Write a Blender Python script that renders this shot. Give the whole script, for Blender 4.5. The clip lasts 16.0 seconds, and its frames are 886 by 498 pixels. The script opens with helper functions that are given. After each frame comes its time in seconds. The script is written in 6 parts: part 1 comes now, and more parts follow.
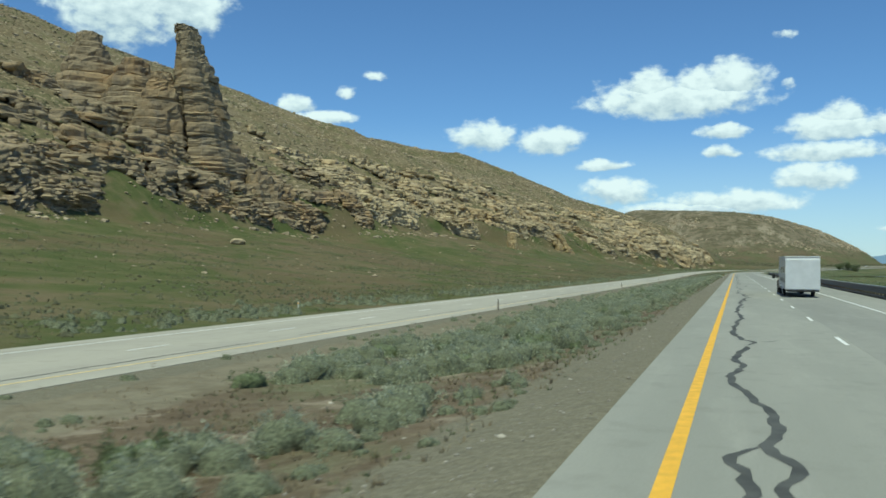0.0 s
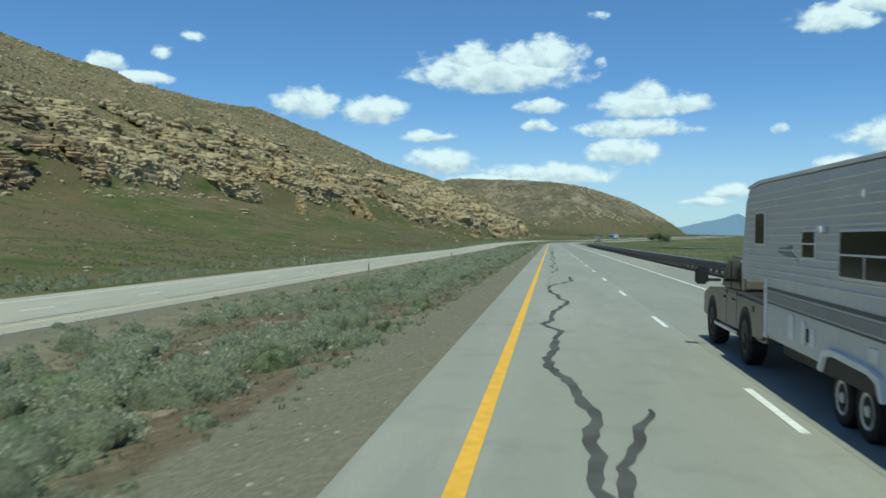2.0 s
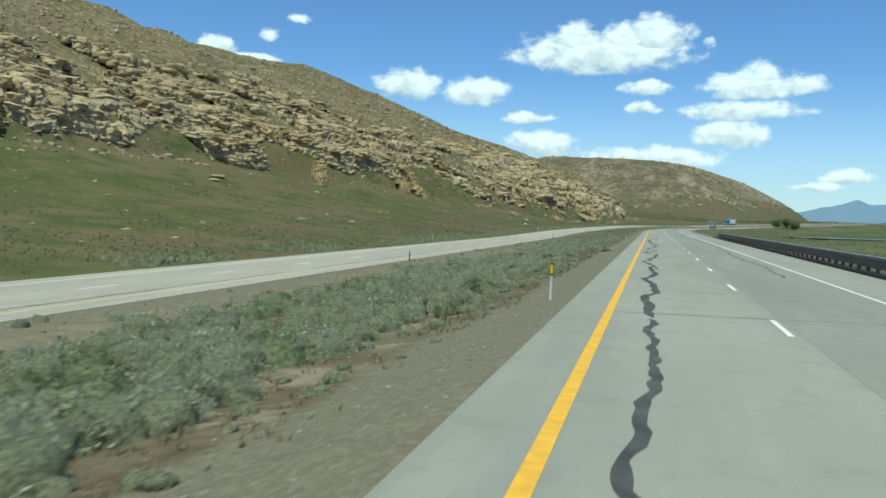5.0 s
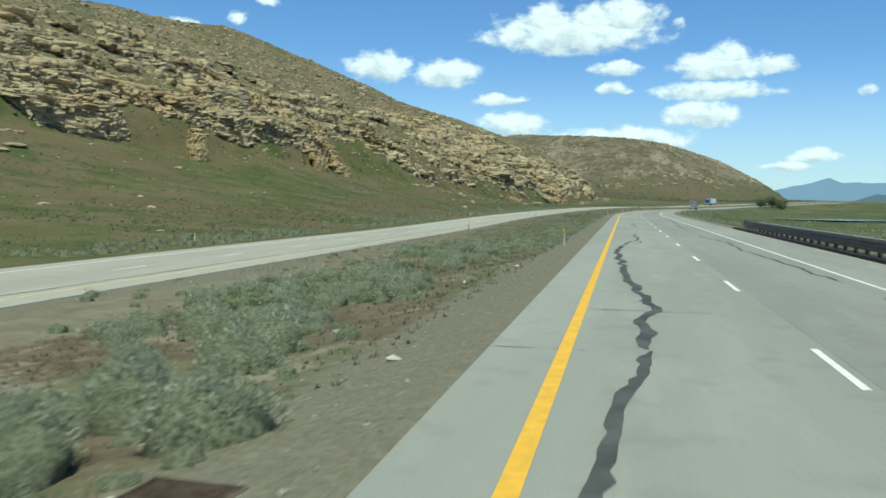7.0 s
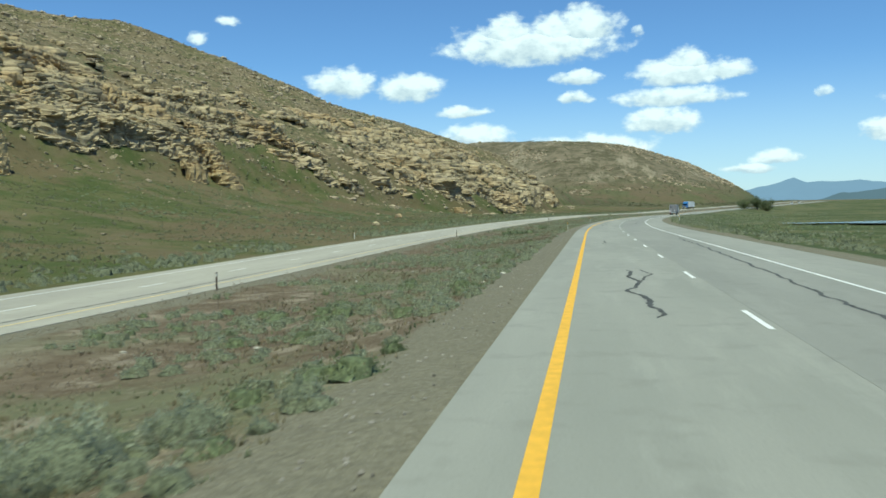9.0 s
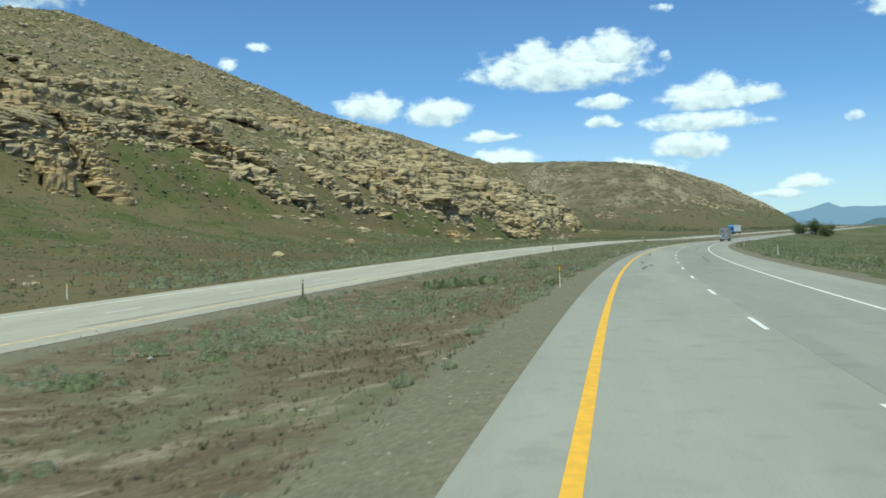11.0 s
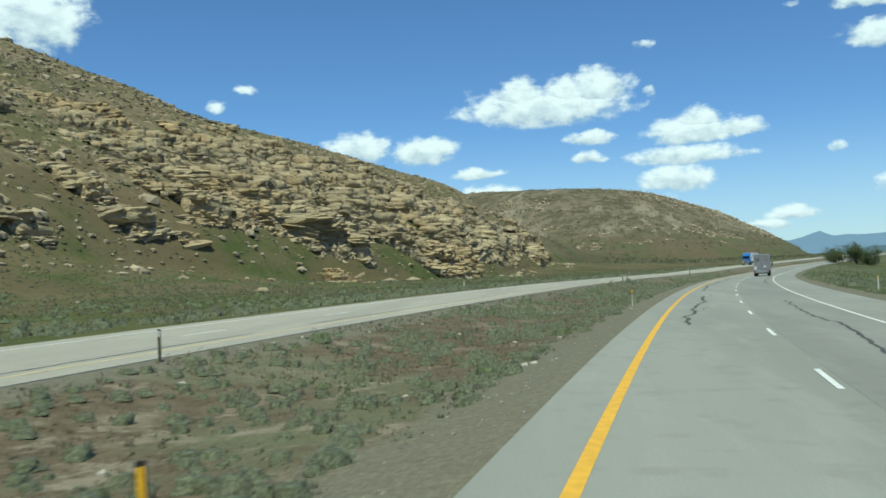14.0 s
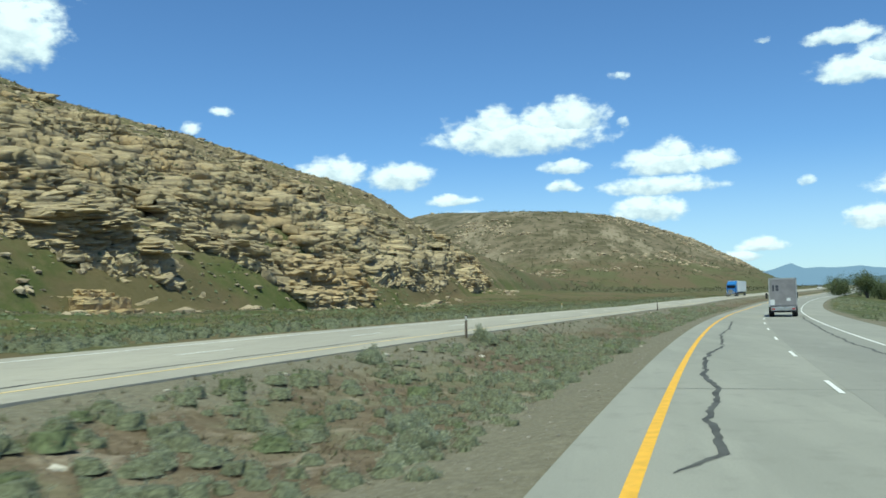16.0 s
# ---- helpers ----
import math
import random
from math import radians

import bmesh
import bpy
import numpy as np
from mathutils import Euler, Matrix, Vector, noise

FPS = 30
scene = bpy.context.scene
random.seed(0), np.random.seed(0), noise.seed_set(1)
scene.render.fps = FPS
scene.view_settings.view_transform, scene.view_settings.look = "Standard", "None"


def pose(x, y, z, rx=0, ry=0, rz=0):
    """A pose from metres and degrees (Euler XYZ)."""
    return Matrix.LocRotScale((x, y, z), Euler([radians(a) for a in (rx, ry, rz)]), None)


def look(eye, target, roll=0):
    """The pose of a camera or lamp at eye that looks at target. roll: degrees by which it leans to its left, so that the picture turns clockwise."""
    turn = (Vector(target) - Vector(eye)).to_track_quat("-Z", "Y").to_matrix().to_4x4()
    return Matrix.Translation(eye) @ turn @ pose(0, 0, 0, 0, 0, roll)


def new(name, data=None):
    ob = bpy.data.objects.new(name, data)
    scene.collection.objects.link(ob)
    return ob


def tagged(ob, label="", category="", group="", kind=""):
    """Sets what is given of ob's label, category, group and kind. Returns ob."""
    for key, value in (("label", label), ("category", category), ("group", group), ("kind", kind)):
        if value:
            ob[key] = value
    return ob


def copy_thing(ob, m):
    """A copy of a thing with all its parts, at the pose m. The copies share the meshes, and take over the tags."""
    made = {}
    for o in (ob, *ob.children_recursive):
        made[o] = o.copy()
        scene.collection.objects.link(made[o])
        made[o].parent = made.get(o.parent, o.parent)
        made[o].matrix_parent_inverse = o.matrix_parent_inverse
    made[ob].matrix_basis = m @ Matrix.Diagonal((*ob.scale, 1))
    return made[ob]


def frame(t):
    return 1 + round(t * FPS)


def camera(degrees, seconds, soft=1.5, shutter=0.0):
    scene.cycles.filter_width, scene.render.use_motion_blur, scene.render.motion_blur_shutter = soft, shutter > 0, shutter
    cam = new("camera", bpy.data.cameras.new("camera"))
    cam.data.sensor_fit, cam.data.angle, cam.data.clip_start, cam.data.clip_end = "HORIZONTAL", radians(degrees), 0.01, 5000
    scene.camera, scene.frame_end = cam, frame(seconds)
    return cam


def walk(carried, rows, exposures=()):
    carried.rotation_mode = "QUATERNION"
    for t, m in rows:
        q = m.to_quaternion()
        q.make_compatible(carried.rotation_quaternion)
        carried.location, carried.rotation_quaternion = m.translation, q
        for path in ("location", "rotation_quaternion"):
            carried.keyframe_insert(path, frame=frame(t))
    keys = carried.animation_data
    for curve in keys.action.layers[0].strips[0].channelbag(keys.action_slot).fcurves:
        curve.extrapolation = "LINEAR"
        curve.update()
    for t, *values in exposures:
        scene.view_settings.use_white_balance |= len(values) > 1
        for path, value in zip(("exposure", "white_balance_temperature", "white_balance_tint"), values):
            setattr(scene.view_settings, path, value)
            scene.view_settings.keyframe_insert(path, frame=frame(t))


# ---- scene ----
cam = camera(53.83, 16.0, soft=1.6, shutter=0.1)
# seconds, eye, turn in degrees
PATH = [
    (0.0, 0.000, 0.000, 2.198, 91.143, -0.336, 17.904),
    (0.5, 0.202, 16.217, 2.206, 90.029, -0.769, 14.069),
    (1.0, 0.399, 32.556, 2.215, 89.457, -1.428, 10.441),
    (1.5, 0.651, 49.029, 2.220, 89.073, -1.576, 7.706),
    (2.0, 0.850, 65.678, 2.221, 89.218, -0.595, 6.400),
    (2.5, 1.064, 82.435, 2.219, 88.974, -1.682, 7.694),
    (3.0, 1.353, 99.290, 2.215, 88.235, -3.373, 10.808),
    (3.2, 1.468, 106.040, 2.213, 88.367, -2.888, 12.263),
    (5.3, 2.237, 177.079, 2.195, 87.903, -1.349, 12.675),
    (5.5, 2.295, 183.864, 2.195, 88.159, -1.367, 12.032),
    (6.0, 2.460, 200.855, 2.199, 88.073, -0.819, 10.869),
    (6.5, 2.613, 217.846, 2.204, 87.214, -0.993, 11.164),
    (7.0, 2.770, 234.844, 2.209, 86.831, -0.863, 11.086),
    (7.5, 2.859, 251.762, 2.214, 86.176, -0.617, 10.668),
    (8.0, 2.953, 268.652, 2.219, 85.848, -0.004, 9.352),
    (8.5, 3.111, 285.504, 2.222, 86.713, 0.826, 8.725),
    (9.0, 3.251, 302.403, 2.223, 87.691, 1.249, 8.984),
    (9.5, 3.418, 319.371, 2.223, 87.666, 1.379, 9.604),
    (9.7, 3.493, 326.174, 2.222, 88.015, 1.126, 10.022),
    (11.8, 4.600, 397.985, 2.227, 89.705, 1.856, 11.607),
    (12.0, 4.877, 404.783, 2.227, 90.003, 2.549, 11.596),
    (12.5, 5.705, 421.745, 2.228, 91.756, 3.259, 11.113),
    (13.0, 6.496, 438.660, 2.228, 92.628, 2.098, 11.296),
    (13.5, 7.525, 455.550, 2.227, 92.622, 1.590, 11.016),
    (14.0, 8.757, 472.436, 2.227, 91.766, 2.281, 10.086),
    (14.5, 10.208, 489.352, 2.229, 91.070, 1.961, 10.392),
    (15.0, 11.885, 506.339, 2.232, 91.834, 2.652, 11.810),
    (15.5, 13.848, 523.369, 2.240, 93.196, 2.322, 11.289),
    (16.0, 15.942, 540.432, 2.252, 93.412, 1.243, 8.306),
]
walk(cam, [(t, pose(x, y, z, rx, ry, rz)) for t, x, y, z, rx, ry, rz in PATH], [(0.0, -0.10, 6450.0, -13.0), (1.2, -0.14, 6250.0, -13.0), (2.5, -0.16, 6160.0, -13.0), (3.2, -0.12, 6250.0, -13.0), (5.5, 0.06, 6400.0, -13.0), (9.5, 0.08, 6420.0, -13.0), (12.5, -0.02, 6400.0, -13.0), (13.0, -0.06, 6330.0, -13.0), (14.5, -0.03, 6400.0, -13.0), (16.0, 0.13, 6400.0, -13.0)])

# ---- light ----
SUN_HEIGHT, SUN_TURN = radians(66), radians(173)  # height over the horizon; turn clockwise from +y
world = bpy.data.worlds.new("sky")
scene.world = world
world.use_nodes = True


def node(tree, kind, links=(), **values):
    n = tree.nodes.new(kind)
    for key, value in values.items():
        setattr(n, key, value)
    for socket, source in links:
        if isinstance(source, bpy.types.NodeSocket):
            tree.links.new(source, n.inputs[socket])
        else:
            n.inputs[socket].default_value = source
    return n


def maths(tree, op, a, b=0.0, c=0.0, clamp=False):
    return node(tree, "ShaderNodeMath", [(0, a), (1, b), (2, c)], operation=op, use_clamp=clamp).outputs[0]


# clouds as groups of puffs: azimuth, height, half width, half height, all in degrees
PUFFS = (
    (-3.0, 10.3, 6.0, 1.3), (-4.6, 11.2, 2.0, 1.1), (0.4, 11.4, 2.4, 1.2), (-1.6, 11.3, 1.9, 1.0), (3.6, 11.1, 0.45, 0.4),
    (-15.3, 8.2, 2.4, 1.0), (-11.0, 7.9, 2.6, 0.95), (-0.1, 8.4, 1.7, 0.5), (-0.3, 7.1, 1.3, 0.4),
    (6.2, 8.3, 3.0, 1.0), (6.6, 9.0, 1.7, 0.8), (9.0, 8.4, 2.0, 0.6), (6.0, 6.9, 4.2, 0.6), (5.2, 5.4, 2.5, 0.85),
    (-6.6, 4.7, 2.6, 0.85), (0.4, 4.0, 4.6, 0.75), (-2.5, 3.6, 4.5, 0.5), (-7.6, 6.5, 1.8, 0.4),
    (-26.0, 9.4, 2.6, 0.5), (-27.6, 10.2, 1.4, 0.6), (-24.4, 11.1, 0.85, 0.5), (-22.4, 12.2, 0.9, 0.4),
    (-38.6, 15.6, 4.2, 3.4), (-34.6, 15.8, 3.2, 2.4), (-36.5, 18.5, 5.2, 2.6),
    (17.0, 15.0, 2.4, 0.55), (17.6, 12.9, 2.6, 0.9), (19.5, 13.8, 2.0, 0.9), (12.0, 3.0, 1.6, 0.5), (10.4, 2.3, 1.8, 0.35),
    (18.4, 4.3, 1.9, 0.8), (14.6, 6.7, 0.6, 0.4), (12.5, 15.35, 0.6, 0.2), (3.6, 14.0, 0.8, 0.3), (22.0, 6.0, 4.0, 1.2), (-52.0, 14.0, 7.0, 3.0),
    (33.0, 9.0, 6.0, 2.0), (45.0, 14.0, 8.0, 3.0),
)


def build_sky():
    t = world.node_tree
    t.nodes.clear()
    sky = node(t, "ShaderNodeTexSky", sky_type="NISHITA", sun_disc=False, sun_elevation=SUN_HEIGHT, sun_rotation=SUN_TURN, altitude=1700, air_density=1.0, dust_density=0.9, ozone_density=3.0)
    way = node(t, "ShaderNodeTexCoord").outputs["Generated"]
    xyz = node(t, "ShaderNodeSeparateXYZ", [(0, way)])
    side = maths(t, "MULTIPLY", maths(t, "ARCTAN2", xyz.outputs[0], xyz.outputs[1]), 57.2958)
    rise = maths(t, "MULTIPLY", maths(t, "ARCSINE", xyz.outputs[2]), 57.2958)
    flat = node(t, "ShaderNodeCombineXYZ", [(0, side), (1, maths(t, "MULTIPLY", rise, 1.5))]).outputs[0]
    curl = node(t, "ShaderNodeTexNoise", [("Vector", flat), ("Scale", 0.42), ("Detail", 7.0), ("Roughness", 0.66)])
    fine = node(t, "ShaderNodeTexNoise", [("Vector", flat), ("Scale", 0.8), ("Detail", 5.0), ("Roughness", 0.54)]).outputs["Fac"]
    wob = node(t, "ShaderNodeSeparateXYZ", [(0, curl.outputs["Color"])])
    side2 = maths(t, "ADD", side, maths(t, "MULTIPLY", maths(t, "SUBTRACT", wob.outputs[0], 0.5), 1.6))
    rise2 = maths(t, "ADD", rise, maths(t, "MULTIPLY", maths(t, "SUBTRACT", wob.outputs[1], 0.5), 0.9))
    body, lift = None, None
    for a, e, w, h in PUFFS:
        e, h = e + 0.15 * h, h * 1.22
        u = maths(t, "MULTIPLY_ADD", side2, 1 / w, -a / w)
        v = maths(t, "MULTIPLY_ADD", rise2, 1 / h, -e / h)
        low = maths(t, "MULTIPLY", maths(t, "MINIMUM", v, 0.0), 1.35)
        v2 = maths(t, "ADD", maths(t, "MAXIMUM", v, 0.0), low)
        r = maths(t, "SUBTRACT", 1.0, maths(t, "ADD", maths(t, "MULTIPLY", u, u), maths(t, "MULTIPLY", v2, v2)))
        if w < 0.95:
            r = maths(t, "MULTIPLY_ADD", r, 0.8, -0.22)
        if body is None:
            body, lift = r, v
        else:
            more = maths(t, "GREATER_THAN", r, body)
            lift = node(t, "ShaderNodeMix", [(0, more), (2, lift), (3, v)]).outputs[0]
            body = maths(t, "MAXIMUM", body, r)
    body = maths(t, "MAXIMUM", body, -1.5)
    thick = maths(t, "ADD", body, maths(t, "MULTIPLY", maths(t, "SUBTRACT", fine, 0.5), 2.1))
    cover = node(t, "ShaderNodeMapRange", [("Value", thick), ("From Min", -0.15), ("From Max", 0.72)], interpolation_type="SMOOTHSTEP").outputs[0]
    glow = maths(t, "ADD", maths(t, "MULTIPLY_ADD", lift, 0.52, 0.40), maths(t, "MULTIPLY", maths(t, "SUBTRACT", fine, 0.5), 1.3))
    shade = node(t, "ShaderNodeValToRGB", [("Fac", glow)])
    shade.color_ramp.elements[0].position, shade.color_ramp.elements[0].color = 0.05, (4.9, 5.8, 7.1, 1)
    shade.color_ramp.elements[1].position, shade.color_ramp.elements[1].color = 0.55, (8.3, 8.95, 9.9, 1)
    clear = node(t, "ShaderNodeMix", [(0, 1.0), (6, sky.outputs[0]), (7, (0.80, 0.97, 1.27, 1))], data_type="RGBA", blend_type="MULTIPLY").outputs[2]
    # a thin white veil low over the horizon
    veil = node(t, "ShaderNodeMapRange", [("Value", rise), ("From Min", 10.0), ("From Max", -1.0)], interpolation_type="SMOOTHSTEP").outputs[0]
    base = node(t, "ShaderNodeMix", [(0, maths(t, "MULTIPLY", veil, 0.5)), (6, clear), (7, (6.2, 7.0, 7.8, 1))], data_type="RGBA").outputs[2]
    full = node(t, "ShaderNodeMix", [(0, cover), (6, base), (7, shade.outputs[0])], data_type="RGBA").outputs[2]
    back = node(t, "ShaderNodeBackground", [("Color", full), ("Strength", 0.11)])
    node(t, "ShaderNodeOutputWorld", [("Surface", back.outputs[0])])


build_sky()
sun = new("sun", bpy.data.lights.new("sun", "SUN"))
sun.data.energy, sun.data.angle, sun.data.color = 4.3, radians(0.6), (1.0, 0.945, 0.81)
sun.matrix_world = look((math.sin(SUN_TURN) * math.cos(SUN_HEIGHT) * 200, math.cos(SUN_TURN) * math.cos(SUN_HEIGHT) * 200, math.sin(SUN_HEIGHT) * 200), (0, 0, 0))


# ---- materials ----
def material(name, roughness=0.9, metallic=0.0, specular=0.3):
    m = bpy.data.materials.new(name)
    m.use_nodes = True
    b = m.node_tree.nodes["Principled BSDF"]
    b.inputs["Roughness"].default_value = roughness
    b.inputs["Metallic"].default_value = metallic
    b.inputs["Specular IOR Level"].default_value = specular
    return m, m.node_tree, b


def place(t):
    return node(t, "ShaderNodeNewGeometry").outputs["Position"]


def grain(t, scale, detail=4.0, rough=0.6, vector=None, stretch=None):
    v = vector or place(t)
    if stretch:
        v = node(t, "ShaderNodeVectorMath", [(0, v), (1, stretch)], operation="MULTIPLY").outputs[0]
    return node(t, "ShaderNodeTexNoise", [("Vector", v), ("Scale", scale), ("Detail", detail), ("Roughness", rough)]).outputs["Fac"]


def mix(t, fac, a, b, kind="MIX"):
    n = node(t, "ShaderNodeMix", data_type="RGBA", blend_type=kind)
    for i, v in ((0, fac), (6, a), (7, b)):
        if isinstance(v, bpy.types.NodeSocket):
            t.links.new(v, n.inputs[i])
        else:
            n.inputs[i].default_value = v if i == 0 else (*v, 1)
    return n.outputs[2]


def step(t, v, lo, hi):
    return node(t, "ShaderNodeMapRange", [("Value", v), ("From Min", lo), ("From Max", hi)], interpolation_type="SMOOTHSTEP").outputs[0]


def bump(t, b, height, strength=0.5, distance=0.1):
    n = node(t, "ShaderNodeBump", [("Height", height), ("Strength", strength), ("Distance", distance)])
    t.links.new(n.outputs[0], b.inputs["Normal"])


def paint(name, colour, roughness=0.6, metallic=0.0, scale=3.0, vary=0.12, relief=0.0, specular=0.4):
    m, t, b = material(name, roughness, metallic, specular)
    lo, hi = [c * (1 - vary) for c in colour], [min(1, c * (1 + vary)) for c in colour]
    t.links.new(mix(t, step(t, grain(t, scale), 0.3, 0.7), lo, hi), b.inputs["Base Color"])
    if relief:
        bump(t, b, grain(t, scale * 8), 0.5, relief)
    return m


def pavement_material(name, light, dark):
    m, t, b = material(name, 0.85, 0, 0.3)
    g = mix(t, step(t, grain(t, 0.25, 5, 0.6, None, (1, 0.12, 1)), 0.3, 0.7), dark, light)
    g = mix(t, maths(t, "MULTIPLY", step(t, grain(t, 0.5, 5, 0.65, None, (1.6, 0.25, 1)), 0.5, 0.66), 0.4), g, [c * 1.12 for c in light])
    g = mix(t, maths(t, "MULTIPLY", step(t, grain(t, 25, 3), 0.35, 0.75), 0.3), g, [c * 0.72 for c in dark])
    g = mix(t, maths(t, "MULTIPLY", step(t, grain(t, 1.1, 4), 0.52, 0.70), 0.35), g, [c * 0.75 for c in dark])
    t.links.new(g, b.inputs["Base Color"])
    bump(t, b, grain(t, 60, 2), 0.3, 0.01)
    return m


CONCRETE = pavement_material("concrete_pavement", (0.32, 0.315, 0.275), (0.255, 0.255, 0.222))
PALE_CONCRETE = pavement_material("pale_concrete_pavement", (0.40, 0.375, 0.31), (0.33, 0.31, 0.26))
YELLOW = paint("worn_yellow_road_paint", (0.72, 0.40, 0.045), 0.7, 0, 4, 0.12)
FADED_YELLOW = paint("faded_yellow_road_paint", (0.60, 0.47, 0.24), 0.75, 0, 4, 0.16)
WHITE = paint("worn_white_road_paint", (0.72, 0.72, 0.69), 0.7, 0, 6, 0.14)


def ground_material():
    """Meadow, stony slope, weedy median and gravel verges, by the zones of the plan."""
    m, t, b = material("valley_ground", 0.95, 0, 0.12)
    zone = lambda name: node(t, "ShaderNodeAttribute", attribute_name=name).outputs["Fac"]
    big, mid, fine, tiny = grain(t, 0.016, 5), grain(t, 0.10, 5, 0.65), grain(t, 0.8, 4, 0.7), grain(t, 6, 4, 0.7)
    blend = maths(t, "ADD", maths(t, "MULTIPLY", big, 0.55), maths(t, "MULTIPLY", mid, 0.45))
    # meadow
    green = mix(t, step(t, mid, 0.35, 0.68), (0.068, 0.085, 0.028), (0.118, 0.115, 0.048))
    earth = mix(t, step(t, fine, 0.3, 0.7), (0.125, 0.088, 0.052), (0.19, 0.15, 0.095))
    c = mix(t, maths(t, "MULTIPLY", step(t, blend, 0.455, 0.57), 0.75), green, earth)
    c = mix(t, maths(t, "MULTIPLY", step(t, grain(t, 0.35, 5, 0.75), 0.50, 0.62), 0.5), c, (0.135, 0.125, 0.060))
    c = mix(t, maths(t, "MULTIPLY", step(t, fine, 0.48, 0.68), 0.5), c, (0.060, 0.072, 0.030))
    c = mix(t, maths(t, "MULTIPLY", step(t, grain(t, 0.028, 5, 0.6), 0.50, 0.58), 0.7), c, mix(t, fine, (0.098, 0.073, 0.040), (0.155, 0.120, 0.070)))
    # slope: drier, with tan rubble showing through
    dry = mix(t, step(t, mid, 0.35, 0.65), (0.130, 0.103, 0.058), (0.205, 0.168, 0.104))
    dry = mix(t, maths(t, "MULTIPLY", step(t, grain(t, 0.05, 5, 0.7), 0.48, 0.58), 0.8), dry, (0.105, 0.100, 0.046))
    dry = mix(t, step(t, grain(t, 0.45, 6, 0.75), 0.52, 0.63), dry, (0.33, 0.265, 0.165))
    dry = mix(t, maths(t, "MULTIPLY", step(t, fine, 0.52, 0.66), 0.6), dry, (0.07, 0.068, 0.035))
    c = mix(t, step(t, maths(t, "ADD", zone("slope"), maths(t, "MULTIPLY", maths(t, "SUBTRACT", mid, 0.5), 1.2)), 0.3, 0.8), c, dry)
    # median: red-brown dry weeds, bare soil
    weeds = mix(t, step(t, fine, 0.3, 0.7), (0.098, 0.074, 0.048), (0.165, 0.130, 0.090))
    weeds = mix(t, step(t, mid, 0.46, 0.60), weeds, (0.135, 0.135, 0.078))
    weeds = mix(t, maths(t, "MULTIPLY", step(t, tiny, 0.5, 0.72), 0.55), weeds, (0.26, 0.215, 0.15))
    weeds = mix(t, maths(t, "MULTIPLY", step(t, grain(t, 0.45, 5, 0.7), 0.53, 0.64), 0.75), weeds, mix(t, tiny, (0.20, 0.165, 0.12), (0.36, 0.31, 0.235)))
    soil = mix(t, step(t, fine, 0.3, 0.7), (0.16, 0.138, 0.095), (0.225, 0.20, 0.142))
    weeds = mix(t, step(t, maths(t, "ADD", zone("bare"), maths(t, "MULTIPLY", maths(t, "SUBTRACT", mid, 0.5), 1.0)), 0.3, 0.8), weeds, soil)
    c = mix(t, zone("median"), c, weeds)
    lush = mix(t, step(t, blend, 0.44, 0.56), (0.062, 0.080, 0.032), (0.125, 0.122, 0.06))
    c = mix(t, zone("flats"), c, lush)
    stones = mix(t, step(t, grain(t, 9, 4, 0.7), 0.35, 0.7), (0.145, 0.132, 0.095), (0.215, 0.198, 0.145))
    stones = mix(t, step(t, grain(t, 35, 2, 0.5), 0.64, 0.74), stones, (0.33, 0.305, 0.26))
    c = mix(t, step(t, maths(t, "ADD", zone("gravel"), maths(t, "MULTIPLY", maths(t, "SUBTRACT", fine, 0.5), 0.9)), 0.35, 0.75), c, stones)
    bare_hill = mix(t, step(t, grain(t, 0.07, 6, 0.7), 0.4, 0.6), (0.088, 0.080, 0.050), (0.185, 0.155, 0.108))
    bare_hill = mix(t, maths(t, "MULTIPLY", step(t, grain(t, 0.022, 6, 0.72, None, (1.6, 0.5, 0.5)), 0.53, 0.62), 0.8), bare_hill, (0.30, 0.255, 0.185))
    skirt = mix(t, step(t, grain(t, 0.03, 4, 0.6), 0.42, 0.58), (0.125, 0.098, 0.060), (0.098, 0.102, 0.050))
    c = mix(t, maths(t, "MULTIPLY", zone("far"), 0.85), c, mix(t, step(t, maths(t, "ADD", zone("height"), maths(t, "MULTIPLY", mid, 0.4)), 0.55, 0.85), skirt, bare_hill))
    t.links.new(c, b.inputs["Base Color"])
    bump(t, b, maths(t, "ADD", grain(t, 0.7, 6, 0.7), maths(t, "MULTIPLY", grain(t, 7, 4), 0.12)), 0.7, 0.4)
    return m


GROUND = ground_material()


def rock_material(name, pale, dark, red):
    m, t, b = material(name, 0.92, 0, 0.15)
    beds = grain(t, 0.55, 5, 0.65, None, (0.25, 0.25, 3.2))
    c = mix(t, step(t, beds, 0.34, 0.64), dark, pale)
    c = mix(t, step(t, grain(t, 0.035, 4), 0.50, 0.66), c, red)
    c = mix(t, maths(t, "MULTIPLY", step(t, grain(t, 0.9, 6, 0.7), 0.50, 0.64), 0.55), c, [v * 0.62 for v in dark])
    c = mix(t, maths(t, "MULTIPLY", step(t, grain(t, 0.16, 4, 0.6, None, (1, 1, 0.3)), 0.54, 0.66), 0.5), c, (0.19, 0.165, 0.135))
    own = maths(t, "FRACT", maths(t, "ADD", node(t, "ShaderNodeObjectInfo").outputs["Random"], node(t, "ShaderNodeNewGeometry").outputs["Random Per Island"]))
    c = mix(t, maths(t, "MULTIPLY", own, 0.3), c, [v * 0.8 for v in dark])
    t.links.new(c, b.inputs["Base Color"])
    bump(t, b, maths(t, "ADD", grain(t, 1.1, 6, 0.72, None, (0.6, 0.6, 2.4)), maths(t, "MULTIPLY", grain(t, 6, 4), 0.15)), 0.9, 0.5)
    return m


